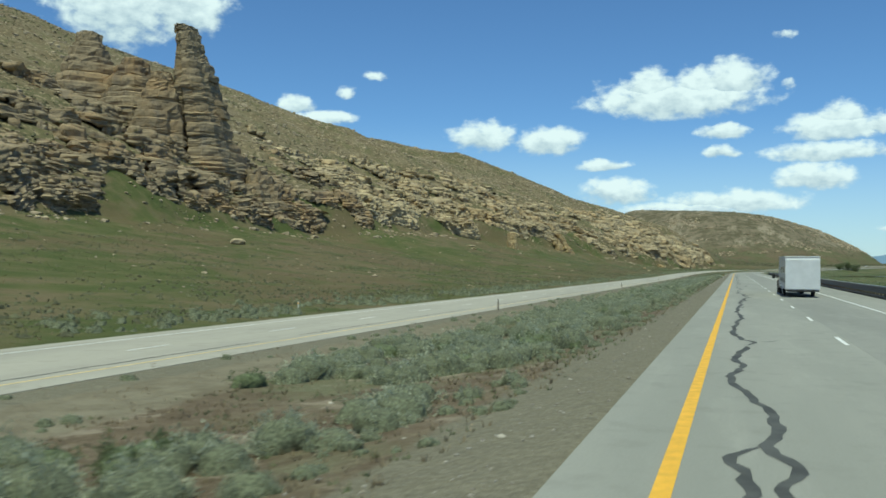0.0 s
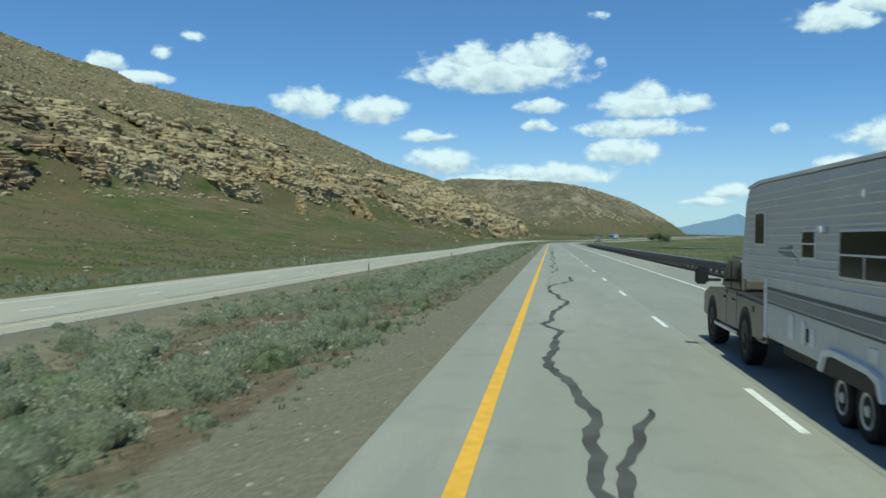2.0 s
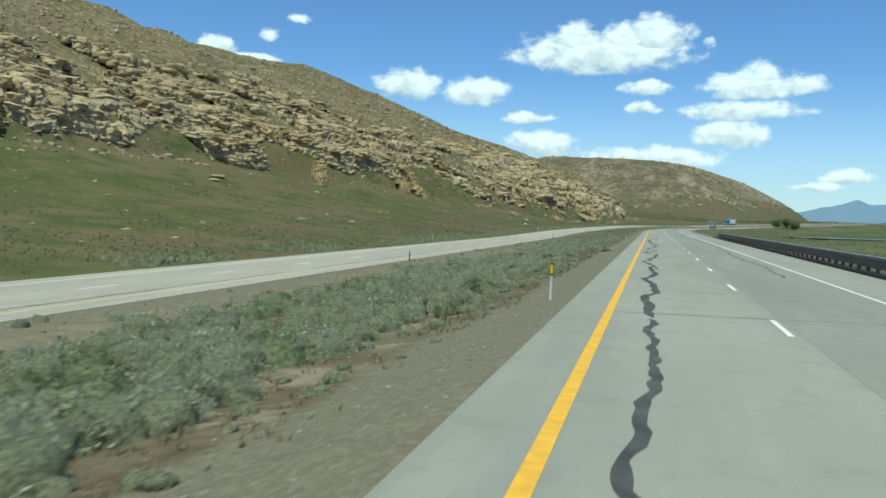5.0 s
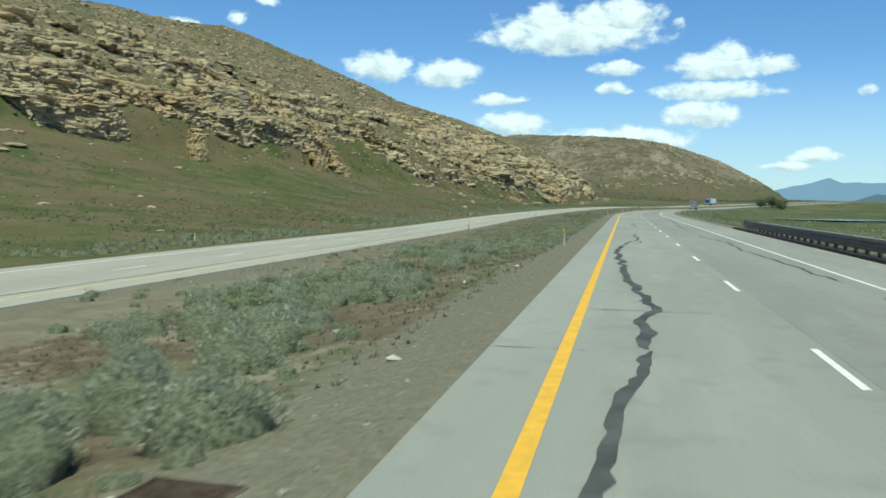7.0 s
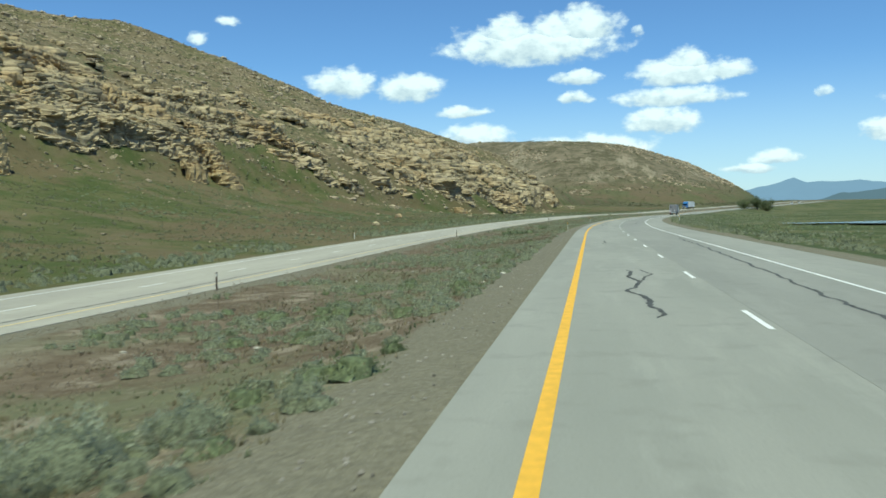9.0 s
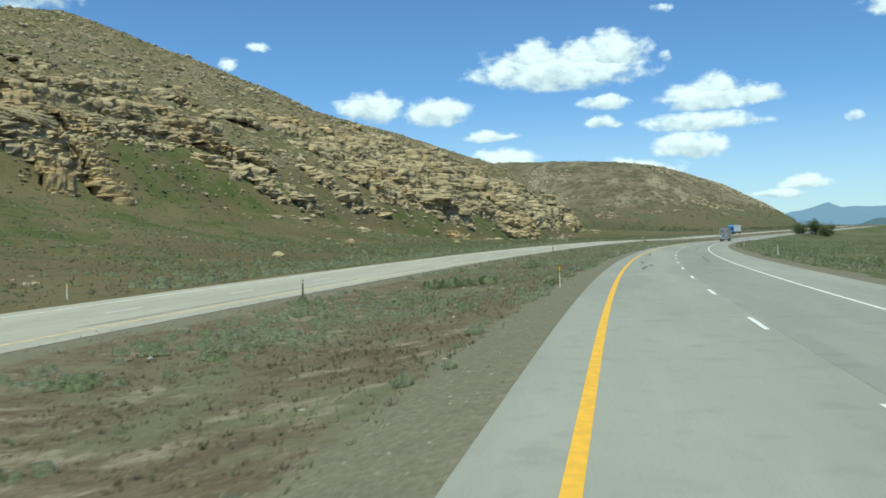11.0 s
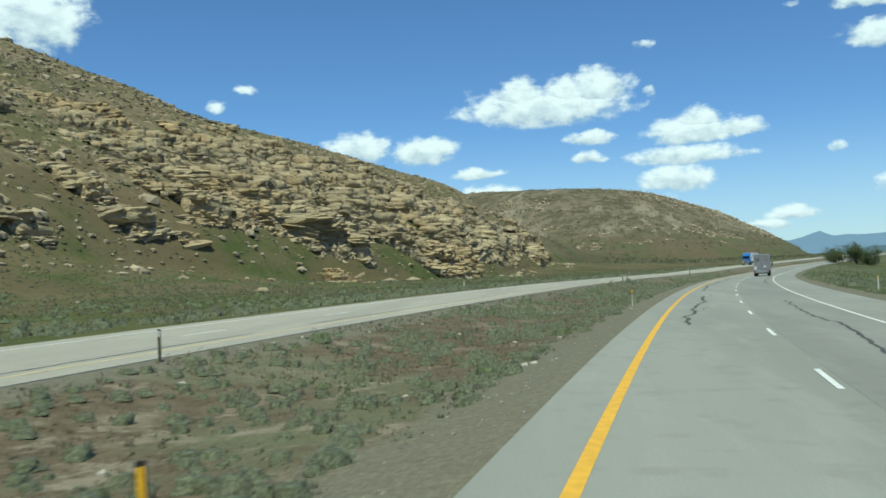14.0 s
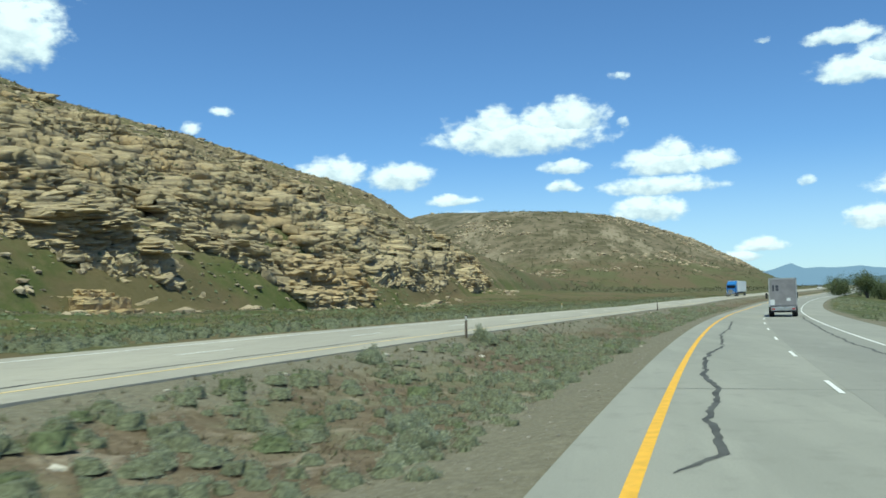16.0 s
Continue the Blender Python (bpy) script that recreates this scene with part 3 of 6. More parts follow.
def rock_face(y, z, k, seed, close):
    """How the cliff stands at the places y along the valley, in the bed at height z over the foot of the slope: its front (x), its height, and how far it stands out of the ground."""
    zero = np.zeros(len(y))
    xf, zf = wavy_foot(zero, y)
    low = along(TOES, 1, y, 1.2) + 0.8 * fbm(y, zero, 5, 2, 37)
    high = (35 + 9 * smooth(y, 480, 560) + 11 * fbm(y, zero, 32, 2, 38) + 8 * fbm(y, zero, 11, 2, 46)) * (1 - 0.42 * smooth(y, 640, 780))
    # buttresses, each with a dip of its own, the beds standing over one another in tiers
    run = y / 11.5 + 1.2 * fbm(y, zero, 30, 2, 39)
    cell = np.floor(run).astype(int) % 500
    dip = np.random.RandomState(79).normal(size=500)[cell] * 0.13
    level = z + 2.4 * fbm(y, zero, 24, 2, 35) + 0.8 * fbm(y, zero, 8, 1, 36) + np.tan(dip) * (run % 1 - 0.5) * 11.5
    shift = np.random.RandomState(75).rand(500)[cell] * 0.6 + 0.3 * fbm(y, zero, 26, 2, 40)
    tier = (10.0 + 8.0 * np.random.RandomState(77).rand(500)[cell]) * close
    gully = 0.13 * np.random.RandomState(81).rand(500)[cell] ** 2
    gap = smooth(np.abs(run % 1 - 0.5), 0.5 - gully - 0.05, 0.5 - gully) * (1 - smooth(level, 14, 24))
    part_up = level / tier + shift
    stair = tier * (np.floor(part_up) + smooth(part_up - np.floor(part_up), 0.5, 1.0) - shift) + 0.2 * tier
    aim = np.maximum(level + 0.66 * smooth(z - low, 0.5, 7) * (stair - level), 0)
    crest = along(CREST, 1, y, 30)[:, None]
    rise = 1 / (np.maximum(RISES, 1e-3)[None] ** -3 + crest ** -3.0) ** (1 / 3)
    depth = np.array([np.interp(l, g, DEPTHS) for l, g in zip(aim, rise)])
    ribs = 1.3 * fbm(y, zero + z * 0.20, 26, 3, 32) + 0.7 * fbm(y + z * 0.4, zero + z * 0.7, 9, 2, 33)
    spread = 0.52 + 0.20 * smooth(y, 520, 580) - 0.015 * z - 0.55 * smooth(fbm(y, zero + 1.3 * z, 14, 3, 48), 0.05, 0.35) * smooth(z - low, 8, 16) - 0.05 * np.clip(z - high, 0, None) - 1.2 * smooth(low - z, 0, 1.6)
    bulge = np.random.RandomState(seed * 7 + k // 3).uniform(-1, 1, 500)[(run * 2.3).astype(int) % 500]
    out = 7.0 * (ribs + spread)
    out = np.where(out > 2.0, 2.0 + (out - 2.0) * 0.35, out) + 1.0 * bulge - 5.0 * gap
    out = np.minimum(out, 0.1 + 0.8 * np.maximum(z - low, -1))
    fade = smooth(z - high, -6, 6)
    return xf - depth + out, zf + level, out, dip, 1.7 * np.maximum(level - aim, 0), fade


def outcrop(y0, y1, seed, label):
    """Bedded rock standing out of the slope between y0 and y1: a broken face, and course on course of jointed, weathered blocks in it."""
    rng = np.random.RandomState(seed)
    root = tagged(new("rock_outcrop"), label, "rock", "bedded rock ribs along the hillside")
    top = 62 if y0 < 300 else 50
    blocks = BROWN_BLOCKS if y0 < 340 else TAN_BLOCKS
    close = 0.9 - 0.32 * float(smooth(y0, 300, 560))
    placed, rows = [], []
    ys = np.arange(y0 - 1.0, y1 + 1.01, 0.8)
    z, k = -1.6, 0
    while z < top:
        thick = rng.choice([0.8, 1.2, 1.7, 2.4, 3.4], p=[0.18, 0.28, 0.28, 0.17, 0.09]) * close
        # the face: each bed a little rounded, its joints set back
        front, base, out, _, _, fade = rock_face(ys, z, k, seed, close)
        cut = np.random.RandomState(seed * 3 + k).uniform(-0.45, 0.25, 900)[(ys / (1.1 + 0.5 * thick)).astype(int) % 900]
        for h, back in ((0.04, 0.95), (0.30, 0.50), (0.80, 0.55)):
            rows.append((front - back + cut + rng.uniform(-0.14, 0.14, len(ys)), base + h * thick + rng.uniform(-0.08, 0.08, len(ys)), out - 3.0 * fade))
        wide = np.exp(rng.normal(0.95 + 0.25 * (thick > 1.5), 0.55, int((y1 - y0) / 0.9))).clip(0.9, 8.5) * close
        ends = y0 + np.cumsum(wide)
        n = int((ends < y1 + 1).sum())
        wide, yc = wide[:n], ends[:n] - wide[:n] / 2
        front, base, out, dip, reach, fade = rock_face(yc, z, k, seed, close)
        jut = np.where(rng.rand(n) < 0.14, rng.uniform(-1.0, 0.55, n), rng.uniform(-0.2, 0.2, n))
        leans = np.arctan((along(FOOT, 1, yc + 3, 24) - along(FOOT, 1, yc - 3, 24)) / 6)
        for i in np.nonzero((out > -0.5) & (rng.rand(n) > 0.18 + 0.2 * fade))[0]:
            deep = 3.6 + max(out[i], 0) + reach[i]
            size = (deep, wide[i] * rng.uniform(1.05, 1.35), thick * rng.uniform(1.05, 1.4))
            m = Matrix.Translation((front[i] + jut[i] - deep / 2, yc[i], base[i] + thick / 2 + rng.uniform(-0.15, 0.15)))
            m = m @ Euler((dip[i] + rng.normal() * 0.05, rng.normal() * 0.06 + 0.08, -float(leans[i]) + rng.normal() * 0.13)).to_matrix().to_4x4() @ Matrix.Diagonal((*size, 1))
            placed.append((m, rng.randint(16)))
        z += thick * rng.uniform(0.84, 0.97)
        k += 1
    x, h, o = (np.array([r[j] for r in rows]) for j in range(3))
    verts = np.stack([x, np.broadcast_to(ys, x.shape), h], -1).reshape(-1, 3)
    m = len(ys)
    i, j = np.nonzero(np.minimum(np.minimum(o[:-1, :-1], o[1:, :-1]), np.minimum(o[:-1, 1:], o[1:, 1:])) > -1.6)
    a = i * m + j
    tagged(mesh_of("cliff_face", verts, np.stack([a, a + m, a + m + 1, a + 1], 1)[:, ::-1], 4, blocks[0].materials[0], root), "weathered rock face behind the blocks")
    # the lower courses piece by piece, those above in one mesh
    for m, pick in placed[:240]:
        ob = new("rock_block", blocks[pick])
        ob.parent = root
        ob.matrix_world = m
    shapes = [np.array([v.co for v in me.vertices]) for me in blocks]
    faces = [np.array([p.vertices for p in me.polygons]) for me in blocks]
    verts, quads, count = [], [], 0
    for m, pick in placed[240:]:
        p = shapes[pick] @ np.array(m.to_3x3()).T + np.array(m.translation)
        verts.append(p)
        quads.append(faces[pick] + count)
        count += len(p)
    if verts:
        tagged(mesh_of("broken_rock", np.concatenate(verts), np.concatenate(quads), 4, blocks[0].materials[0], root), kind="stuff")
    return root


def tower(name, x, y, bottom, widths, top, seed, mat, label, lean=(0.0, 0.0), squash=0.8):
    """A free-standing stack of weathered, upright-jointed beds; widths from the bottom up."""
    rng = np.random.RandomState(seed)
    root = tagged(new(name), label, "rock")
    bottom = min(bottom, float(land(x, y)) - 1.0)
    z, sides = bottom, 30
    lumps = rng.uniform(-1, 1, 4)
    joints = np.sort(rng.uniform(0, sides, 8)).astype(int)
    ribs = rng.uniform(-1, 1, sides)
    k = 0
    while z < top:
        f = (z - bottom) / (top - bottom)
        thick = min(rng.choice([0.7, 1.1, 1.7, 2.6, 3.6]), max(top - z, 0.5))
        wide = np.interp(f, np.linspace(0, 1, len(widths)), widths) / 2 * rng.uniform(0.96, 1.04)
        if k % 4 == 0:
            step_out = rng.uniform(-1, 1, 9)
        cx, cy = x + lean[0] * f + rng.uniform(-0.15, 0.15), y + lean[1] * f + rng.uniform(-0.15, 0.15)
        column = step_out[np.searchsorted(joints, np.arange(sides), side="right")]
        bm = bmesh.new()
        rings = []
        for h, s in ((0, 0.965), (0.12, 0.995), (0.5, 1.01), (0.88, 0.995), (1.0, 0.96)):
            ring = []
            for i in range(sides):
                a = 2 * math.pi * i / sides
                bend = 1 + 0.13 * math.sin(2 * a + 3 * lumps[0]) + 0.08 * math.sin(3 * a + 4 * lumps[1] + 2 * f) + 0.12 * column[i] + 0.05 * ribs[i]
                if i in joints:
                    bend -= 0.10
                rr = wide * s * bend + 0.3 * rng.uniform(-1, 1)
                ring.append(bm.verts.new((cx + rr * squash * math.cos(a), cy + rr * math.sin(a), z + h * thick + rng.uniform(-0.12, 0.12))))
            rings.append(ring)
        for lo, hi in zip(rings, rings[1:]):
            for i in range(sides):
                bm.faces.new((lo[i], lo[(i + 1) % sides], hi[(i + 1) % sides], hi[i]))
        bm.faces.new(rings[-1])
        bm.faces.new(rings[0][::-1])
        part("bed", bm, mat, root)
        z += thick * 0.94
        k += 1
    return root


for k, (a, b) in enumerate(((40, 130), (130, 205), (205, 275), (275, 345), (345, 410), (410, 470), (470, 530), (530, 590), (590, 640), (640, 690), (690, 745), (745, 830))):
    outcrop(a, b, 50 + k, ("tan bedded sandstone ledges on the grassy slope", "broken grey-brown sandstone ribs above the meadow", "weathered yellow sandstone cliff standing over the highway")[0 if k < 4 else 1 if k < 8 else 2])

tower("rock_pillar", -167.5, 270.5, 10, (36, 38, 37, 34, 31, 27, 22, 20.5, 19.5, 18.5, 13.5, 10.5, 9.5), 82.5, 5, BROWN_ROCK, "tall brown sandstone pillar with a wide dark cap", (-7.0, -17.0), 0.7)
tower("rock_pillar", -157, 281, 9, (26, 24, 20, 15, 10), 36, 15, BROWN_ROCK, "stepped sandstone buttress at the pillar's foot", (-4.0, -4.0), 0.7)
tower("rock_pillar", -178, 246, 24, (26, 24, 21, 18, 13, 7), 66, 16, BROWN_ROCK, "narrow side column leaning against the pillar", (-1.0, 2.0), 0.8)
tower("rock_pillar", -216.3, 256.2, 34, (56, 50, 42, 30, 17, 6), 84.5, 6, BROWN_ROCK, "thin pointed grey rock spire on the ridge")
tower("rock_pillar", -199, 259.5, 34, (48, 42, 33, 22, 9), 74.5, 7, BROWN_ROCK, "low jagged rock tooth on the ridge")
tower("tilted_rock", -90.5, 527, 9.5, (11, 11.5, 10, 8, 7, 5.5), 21.5, 8, WARM_ROCK, "pale yellow stacked sandstone block leaning uphill", (-5.0, -3.5), 0.6)
tower("tilted_rock", -61.5, 623.5, 7.5, (7.5, 7, 5.5, 3.5), 13.5, 19, WARM_ROCK, "pale yellow weathered block standing in the grass", (-1.5, 0.5), 0.7)
tower("low_outcrop", -42.5, 645, -0.5, (12, 11, 9, 5), 4.2, 31, WARM_ROCK, "low orange-tan ledge at the foot of the slope", (-2.0, -1.0), 0.6)
tower("tilted_rock", -107.5, 454, 13.5, (7.5, 7, 5), 20, 29, WARM_ROCK, "squat yellow sandstone knob on the red-brown slope", (-1.0, 0.5), 0.7)
tower("tilted_rock", -94, 514, 12.5, (8, 7, 5), 18, 9, WARM_ROCK, "small yellow sandstone block beside the leaning stack", (-2.0, -1.5), 0.7)


def loose_blocks(name, spots, mat, label, flat=0.6, seed=3):
    """Many angular stones in one mesh, each at (x, y, size)."""
    rng = np.random.RandomState(seed)
    corners = np.array([(math.cos(a) * r, math.sin(a) * r, h) for h, r, o in ((-0.9, 0.9, 0.0), (0.25, 1.05, 0.5)) for a in [2 * math.pi * (i + o) / 5 for i in range(5)]] + [(0.1, 0.05, 1.0)])
    quads = np.array([t for i in range(5) for t in ((i, (i + 1) % 5, 5 + i), ((i + 1) % 5, 5 + (i + 1) % 5, 5 + i), (5 + i, 5 + (i + 1) % 5, 10))])
    spots = np.asarray(spots)
    n = len(spots)
    shape = corners[None] * (1 + rng.uniform(-0.28, 0.25, (n, 11, 3)))
    shape[:, 10, :2] += rng.uniform(-0.5, 0.5, (n, 2))
    size = np.stack([rng.uniform(0.7, 1.4, n), rng.uniform(0.7, 1.4, n), rng.uniform(0.6, 1.2, n) * flat], 1) * spots[:, 2:3] / 2
    shape *= size[:, None]
    a = rng.uniform(0, 6.28, n)
    c, s = np.cos(a)[:, None], np.sin(a)[:, None]
    px = shape[..., 0] * c - shape[..., 1] * s + spots[:, :1]
    py = shape[..., 0] * s + shape[..., 1] * c + spots[:, 1:2]
    pz = shape[..., 2] + (land(spots[:, 0], spots[:, 1]) + size[:, 2] * 0.3)[:, None]
    verts = np.stack([px, py, pz], -1).reshape(-1, 3)
    faces = (quads[None] + 11 * np.arange(n)[:, None, None]).reshape(-1, 3)
    return tagged(raw(name, verts, faces, mat), label, "stones", kind="stuff")


rng = np.random.RandomState(8)
y = rng.uniform(30, 860, 30000)
d = rng.uniform(-10, 230, 30000)
x = wavy_foot(y * 0, y)[0] - d
keep = (fbm(x, y, 30, 3, 41) + 0.5 * fbm(x, y, 9, 2, 42) + 0.3 - 0.0015 * np.clip(d - 60, 0, 200) - 0.5 * (d < 2)) > rng.uniform(-0.5, 0.6, 30000)
loose_blocks("hillside_rubble", np.stack([x, y, np.exp(rng.normal(-0.25, 0.55, 30000)).clip(0.25, 3.2)], 1)[keep], LOOSE_ROCK, "scattered angular tan boulders on the dry slope")
y = rng.uniform(1080, 1470, 9000)
x = rng.uniform(-160, 260, 9000)
keep = (x < yellow_x(y) - 30) & (land(x, y) > 24 + 10 * fbm(x, y, 40, 2, 47)) & (fbm(x, y, 60, 3, 43) + 0.6 * fbm(x, y, 16, 2, 44) > 0.12)
loose_blocks("far_hill_rubble", np.stack([x, y, rng.uniform(0.8, 3.8, 9000)], 1)[keep], LOOSE_ROCK, "grey-tan rocks strewn over the far bare hill", 0.6, 13)
y = rng.uniform(20, 620, 420)
x = far_lane_x(y) - 12 - rng.uniform(0, 1, 420) ** 0.7 * np.maximum(far_lane_x(y) - 12 - wavy_foot(y * 0, y)[0], 1)
loose_blocks("meadow_stones", np.stack([x, y, np.exp(rng.normal(-0.8, 0.5, 420)).clip(0.25, 1.4)], 1), LOOSE_ROCK, "pale stones lying in the grass below the cliffs", 0.5, 4)


def boulder(x, y, size, mat, label, seed):
    rng = np.random.RandomState(seed)
    bm = bmesh.new()
    bmesh.ops.create_icosphere(bm, subdivisions=2, radius=0.5)
    for v in bm.verts:
        k = 1 + 0.22 * noise.noise(v.co * 2.3 + Vector((seed, 0, 0))) + rng.uniform(-0.05, 0.05)
        v.co = Vector((v.co.x * k * size[0], v.co.y * k * size[1], v.co.z * k * size[2]))
        v.co.z = round(v.co.z / 0.22) * 0.2 + 0.2 * v.co.z * 0.1
    ob = part("boulder", bm, mat)
    ob.location = (x, y, float(land(x, y)) + size[2] * 0.22)
    return tagged(ob, label, "rock", "boulders in the meadow")


boulder(-46, 536, (2.2, 2.4, 1.9), WARM_ROCK, "rounded orange sandstone boulder lying in the grass", 3)
boulder(-110, 182, (3.0, 5.2, 2.0), ROCK, "long pale boulder at the foot of the cliff", 4)
boulder(-111, 385, (4.0, 6.0, 1.0), ROCK, "flat pale rock slab set in green grass", 5)
boulder(-107, 376, (2.6, 3.4, 0.9), ROCK, "flat pale rock slab set in green grass", 6)
boulder(-39, 480, (1.6, 2.8, 1.2), ROCK, "pale boulder beside the far carriageway", 7)
boulder(-31, 572, (1.6, 2.4, 1.0), ROCK, "pale boulder beside the far carriageway", 9)


# ---- plants ----
def leaf_cloud(points, ways, size, rng, long=2.4):
    """Small pointed leaves at the points, along the ways."""
    n = len(points)
    side = np.cross(ways, rng.normal(size=(n, 3)))
    side /= np.linalg.norm(side, axis=1, keepdims=True) + 1e-6
    half = (size * rng.uniform(0.6, 1.3, n))[:, None]
    tip = points + ways * half * long
    return np.stack([points - side * half * 0.5, points + side * half * 0.5, tip], 1)


def sprigs(n, rng, tufts=26, flat=0.92, loose=0.085):
    """Feet and ways of leaves that stand in tufts all over an uneven crown of radius 1."""
    w = rng.normal(size=(tufts, 3))
    w[:, 2] = np.abs(w[:, 2]) * 0.95 - 0.05
    w /= np.linalg.norm(w, axis=1, keepdims=True)
    at = w * rng.uniform(0.58, 0.90, tufts)[:, None]
    which = rng.randint(0, tufts, n)
    p = at[which] + rng.normal(size=(n, 3)) * loose
    p[:, 2] = np.maximum(p[:, 2] * flat, 0.01)
    ways = w[which] * 0.55 + np.array([0, 0, 0.55]) + rng.normal(size=(n, 3)) * 0.38
    return p, ways / np.linalg.norm(ways, axis=1, keepdims=True), w


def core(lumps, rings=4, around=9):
    """The inside of a bush, its shade painted in: a lumpy closed dome well within its leaves."""
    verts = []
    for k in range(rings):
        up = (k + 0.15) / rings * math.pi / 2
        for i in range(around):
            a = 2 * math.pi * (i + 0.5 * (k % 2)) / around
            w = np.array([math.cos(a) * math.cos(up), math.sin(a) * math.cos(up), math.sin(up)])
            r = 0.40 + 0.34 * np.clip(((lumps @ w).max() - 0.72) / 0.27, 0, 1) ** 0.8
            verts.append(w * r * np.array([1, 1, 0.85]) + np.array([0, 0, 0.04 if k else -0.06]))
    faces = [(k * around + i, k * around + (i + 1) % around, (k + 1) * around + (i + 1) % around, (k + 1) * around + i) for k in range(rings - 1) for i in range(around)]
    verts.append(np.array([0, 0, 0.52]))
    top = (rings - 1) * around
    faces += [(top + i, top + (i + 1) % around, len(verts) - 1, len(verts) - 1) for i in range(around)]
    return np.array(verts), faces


def bush(seed, leaves, size, mat, name="sagebrush"):
    rng = np.random.RandomState(seed)
    p, w, lumps = sprigs(leaves, rng, 30)
    q = leaf_cloud(p, w, size, rng, 2.3)
    bm = bmesh.new()
    for w in lumps[:16]:
        foot, tip = Vector((w[0] * 0.06, w[1] * 0.06, -0.05)), Vector(w * rng.uniform(0.8, 1.02))
        across = Vector((-w[1], w[0], 0)).normalized() * 0.02
        deep = across.cross(tip - foot).normalized() * 0.02
        low = [bm.verts.new(foot + v) for v in (across, deep - across * 0.5, -deep - across * 0.5)]
        top = bm.verts.new(tip)
        for i in range(3):
            bm.faces.new((low[i], low[(i + 1) % 3], top))
    stems = part(name, bm, TWIG)
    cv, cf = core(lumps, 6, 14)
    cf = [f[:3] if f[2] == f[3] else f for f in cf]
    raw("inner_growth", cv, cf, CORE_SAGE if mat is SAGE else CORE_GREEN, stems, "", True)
    raw("foliage", q.reshape(-1, 3), np.arange(3 * leaves).reshape(-1, 3), mat, stems)
    return stems


def scatter(name, spots, leaves, size, mat, label, category, seed, inner=None, grid=(3, 9), tall=0.9, height=None):
    """Many small bushes in one mesh; spots of x, y, radius. inner: the material of their inside, with its shade in the
    colour.
    """
    rng = np.random.RandomState(seed)
    kinds, cores = [], []
    for _ in range(8):
        p, w, lumps = sprigs(leaves, rng, max(4, min(18, leaves // 6)))
        kinds.append(leaf_cloud(p, w, size, rng, 2.0).reshape(-1, 3))
        cv, cf = core(lumps, *grid)
        cores.append(cv)
    tri = np.array([t for f in cf for t in ([f[:3]] if f[2] == f[3] else [f[:3], (f[0], f[2], f[3])])])
    spots = np.asarray(spots)
    z = land(spots[:, 0], spots[:, 1]) if height is None else height
    turn = rng.uniform(0, 6.28, len(spots))
    pick = rng.randint(0, 8, len(spots))
    rise = rng.uniform(0.75, 1.15, len(spots))[:, None] * tall
    c, s = np.cos(turn)[:, None], np.sin(turn)[:, None]

    def set_out(shapes):
        q = np.stack(shapes)[pick] * spots[:, 2][:, None, None]
        x = q[..., 0] * c - q[..., 1] * s + spots[:, 0][:, None]
        y = q[..., 0] * s + q[..., 1] * c + spots[:, 1][:, None]
        return np.stack([x, y, q[..., 2] * rise + z[:, None]], -1).reshape(-1, 3)
    v = set_out(kinds)
    ob = tagged(mesh_of(name, v, np.arange(len(v)).reshape(-1, 3), 3, mat), label, category, kind="stuff")
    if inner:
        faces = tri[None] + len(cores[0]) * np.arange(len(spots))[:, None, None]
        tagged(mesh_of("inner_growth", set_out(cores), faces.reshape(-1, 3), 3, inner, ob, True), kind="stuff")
    return ob


rng = np.random.RandomState(21)
sources = [bush(60 + k, 2600, 0.03, SAGE) for k in range(4)] + [bush(70 + k, 2600, 0.03, GREEN_LEAF, "green_shrub") for k in range(2)]


def median_spots(n, y0, y1, near, far, bar, seed, gap=0.0):
    """Places in the median between two offsets from the yellow line, in drifts with bare ground between."""
    rng = np.random.RandomState(seed)
    y = rng.uniform(y0, y1, n)
    off = rng.uniform(near, far, n)
    x = yellow_x(y) - off
    edge = np.where(y < 300, 6.4 + 1.8 * fbm(x * 0, y, 18, 2, 58), 2.4)
    lush = 0.32 * smooth(y, 30, 50) * (1 - smooth(y, 215, 245))
    ok = (fbm(x, y, 9, 2, 51) + 0.5 * fbm(x, y, 3, 1, 52) > bar - lush) & (x > far_lane_x(y) + edge)
    x, y = x[ok], y[ok]
    if gap:
        kept = []
        for a, b in zip(x, y):
            if all((a - c) ** 2 + (b - d) ** 2 > gap * gap for c, d in kept[-260:]):
                kept.append((a, b))
        x, y = np.array(kept).T
    return x, y


x, y = median_spots(1500, 6, 300, 4.9, 9.5, -0.12, 5, 1.3)
x1, y1 = median_spots(900, 6, 310, 3.3, 5.2, -0.25, 15, 0.75)
x2, y2 = median_spots(900, 300, 640, 2.7, 4.6, -0.5, 6, 1.3)
spots = [(a, b, rng.uniform(0.55, 1.0)) for a, b in zip(x[:190], y[:190])] + [(a, b, rng.uniform(0.24, 0.5)) for a, b in zip(x1[:70], y1[:70])] + [(a, b, rng.uniform(0.20, 0.45)) for a, b in zip(x2[:85], y2[:85])]
spots += [(-1.5, 243.6, 1.0), (-3.0, 242.4, 0.9), (-2.6, 311.5, 1.05), (-1.9, 313.0, 0.7), (13.4, 555.0, 0.62), (6.4, 577.0, 0.85), (8.0, 566.0, 0.6), (12.6, 557.5, 0.5)]
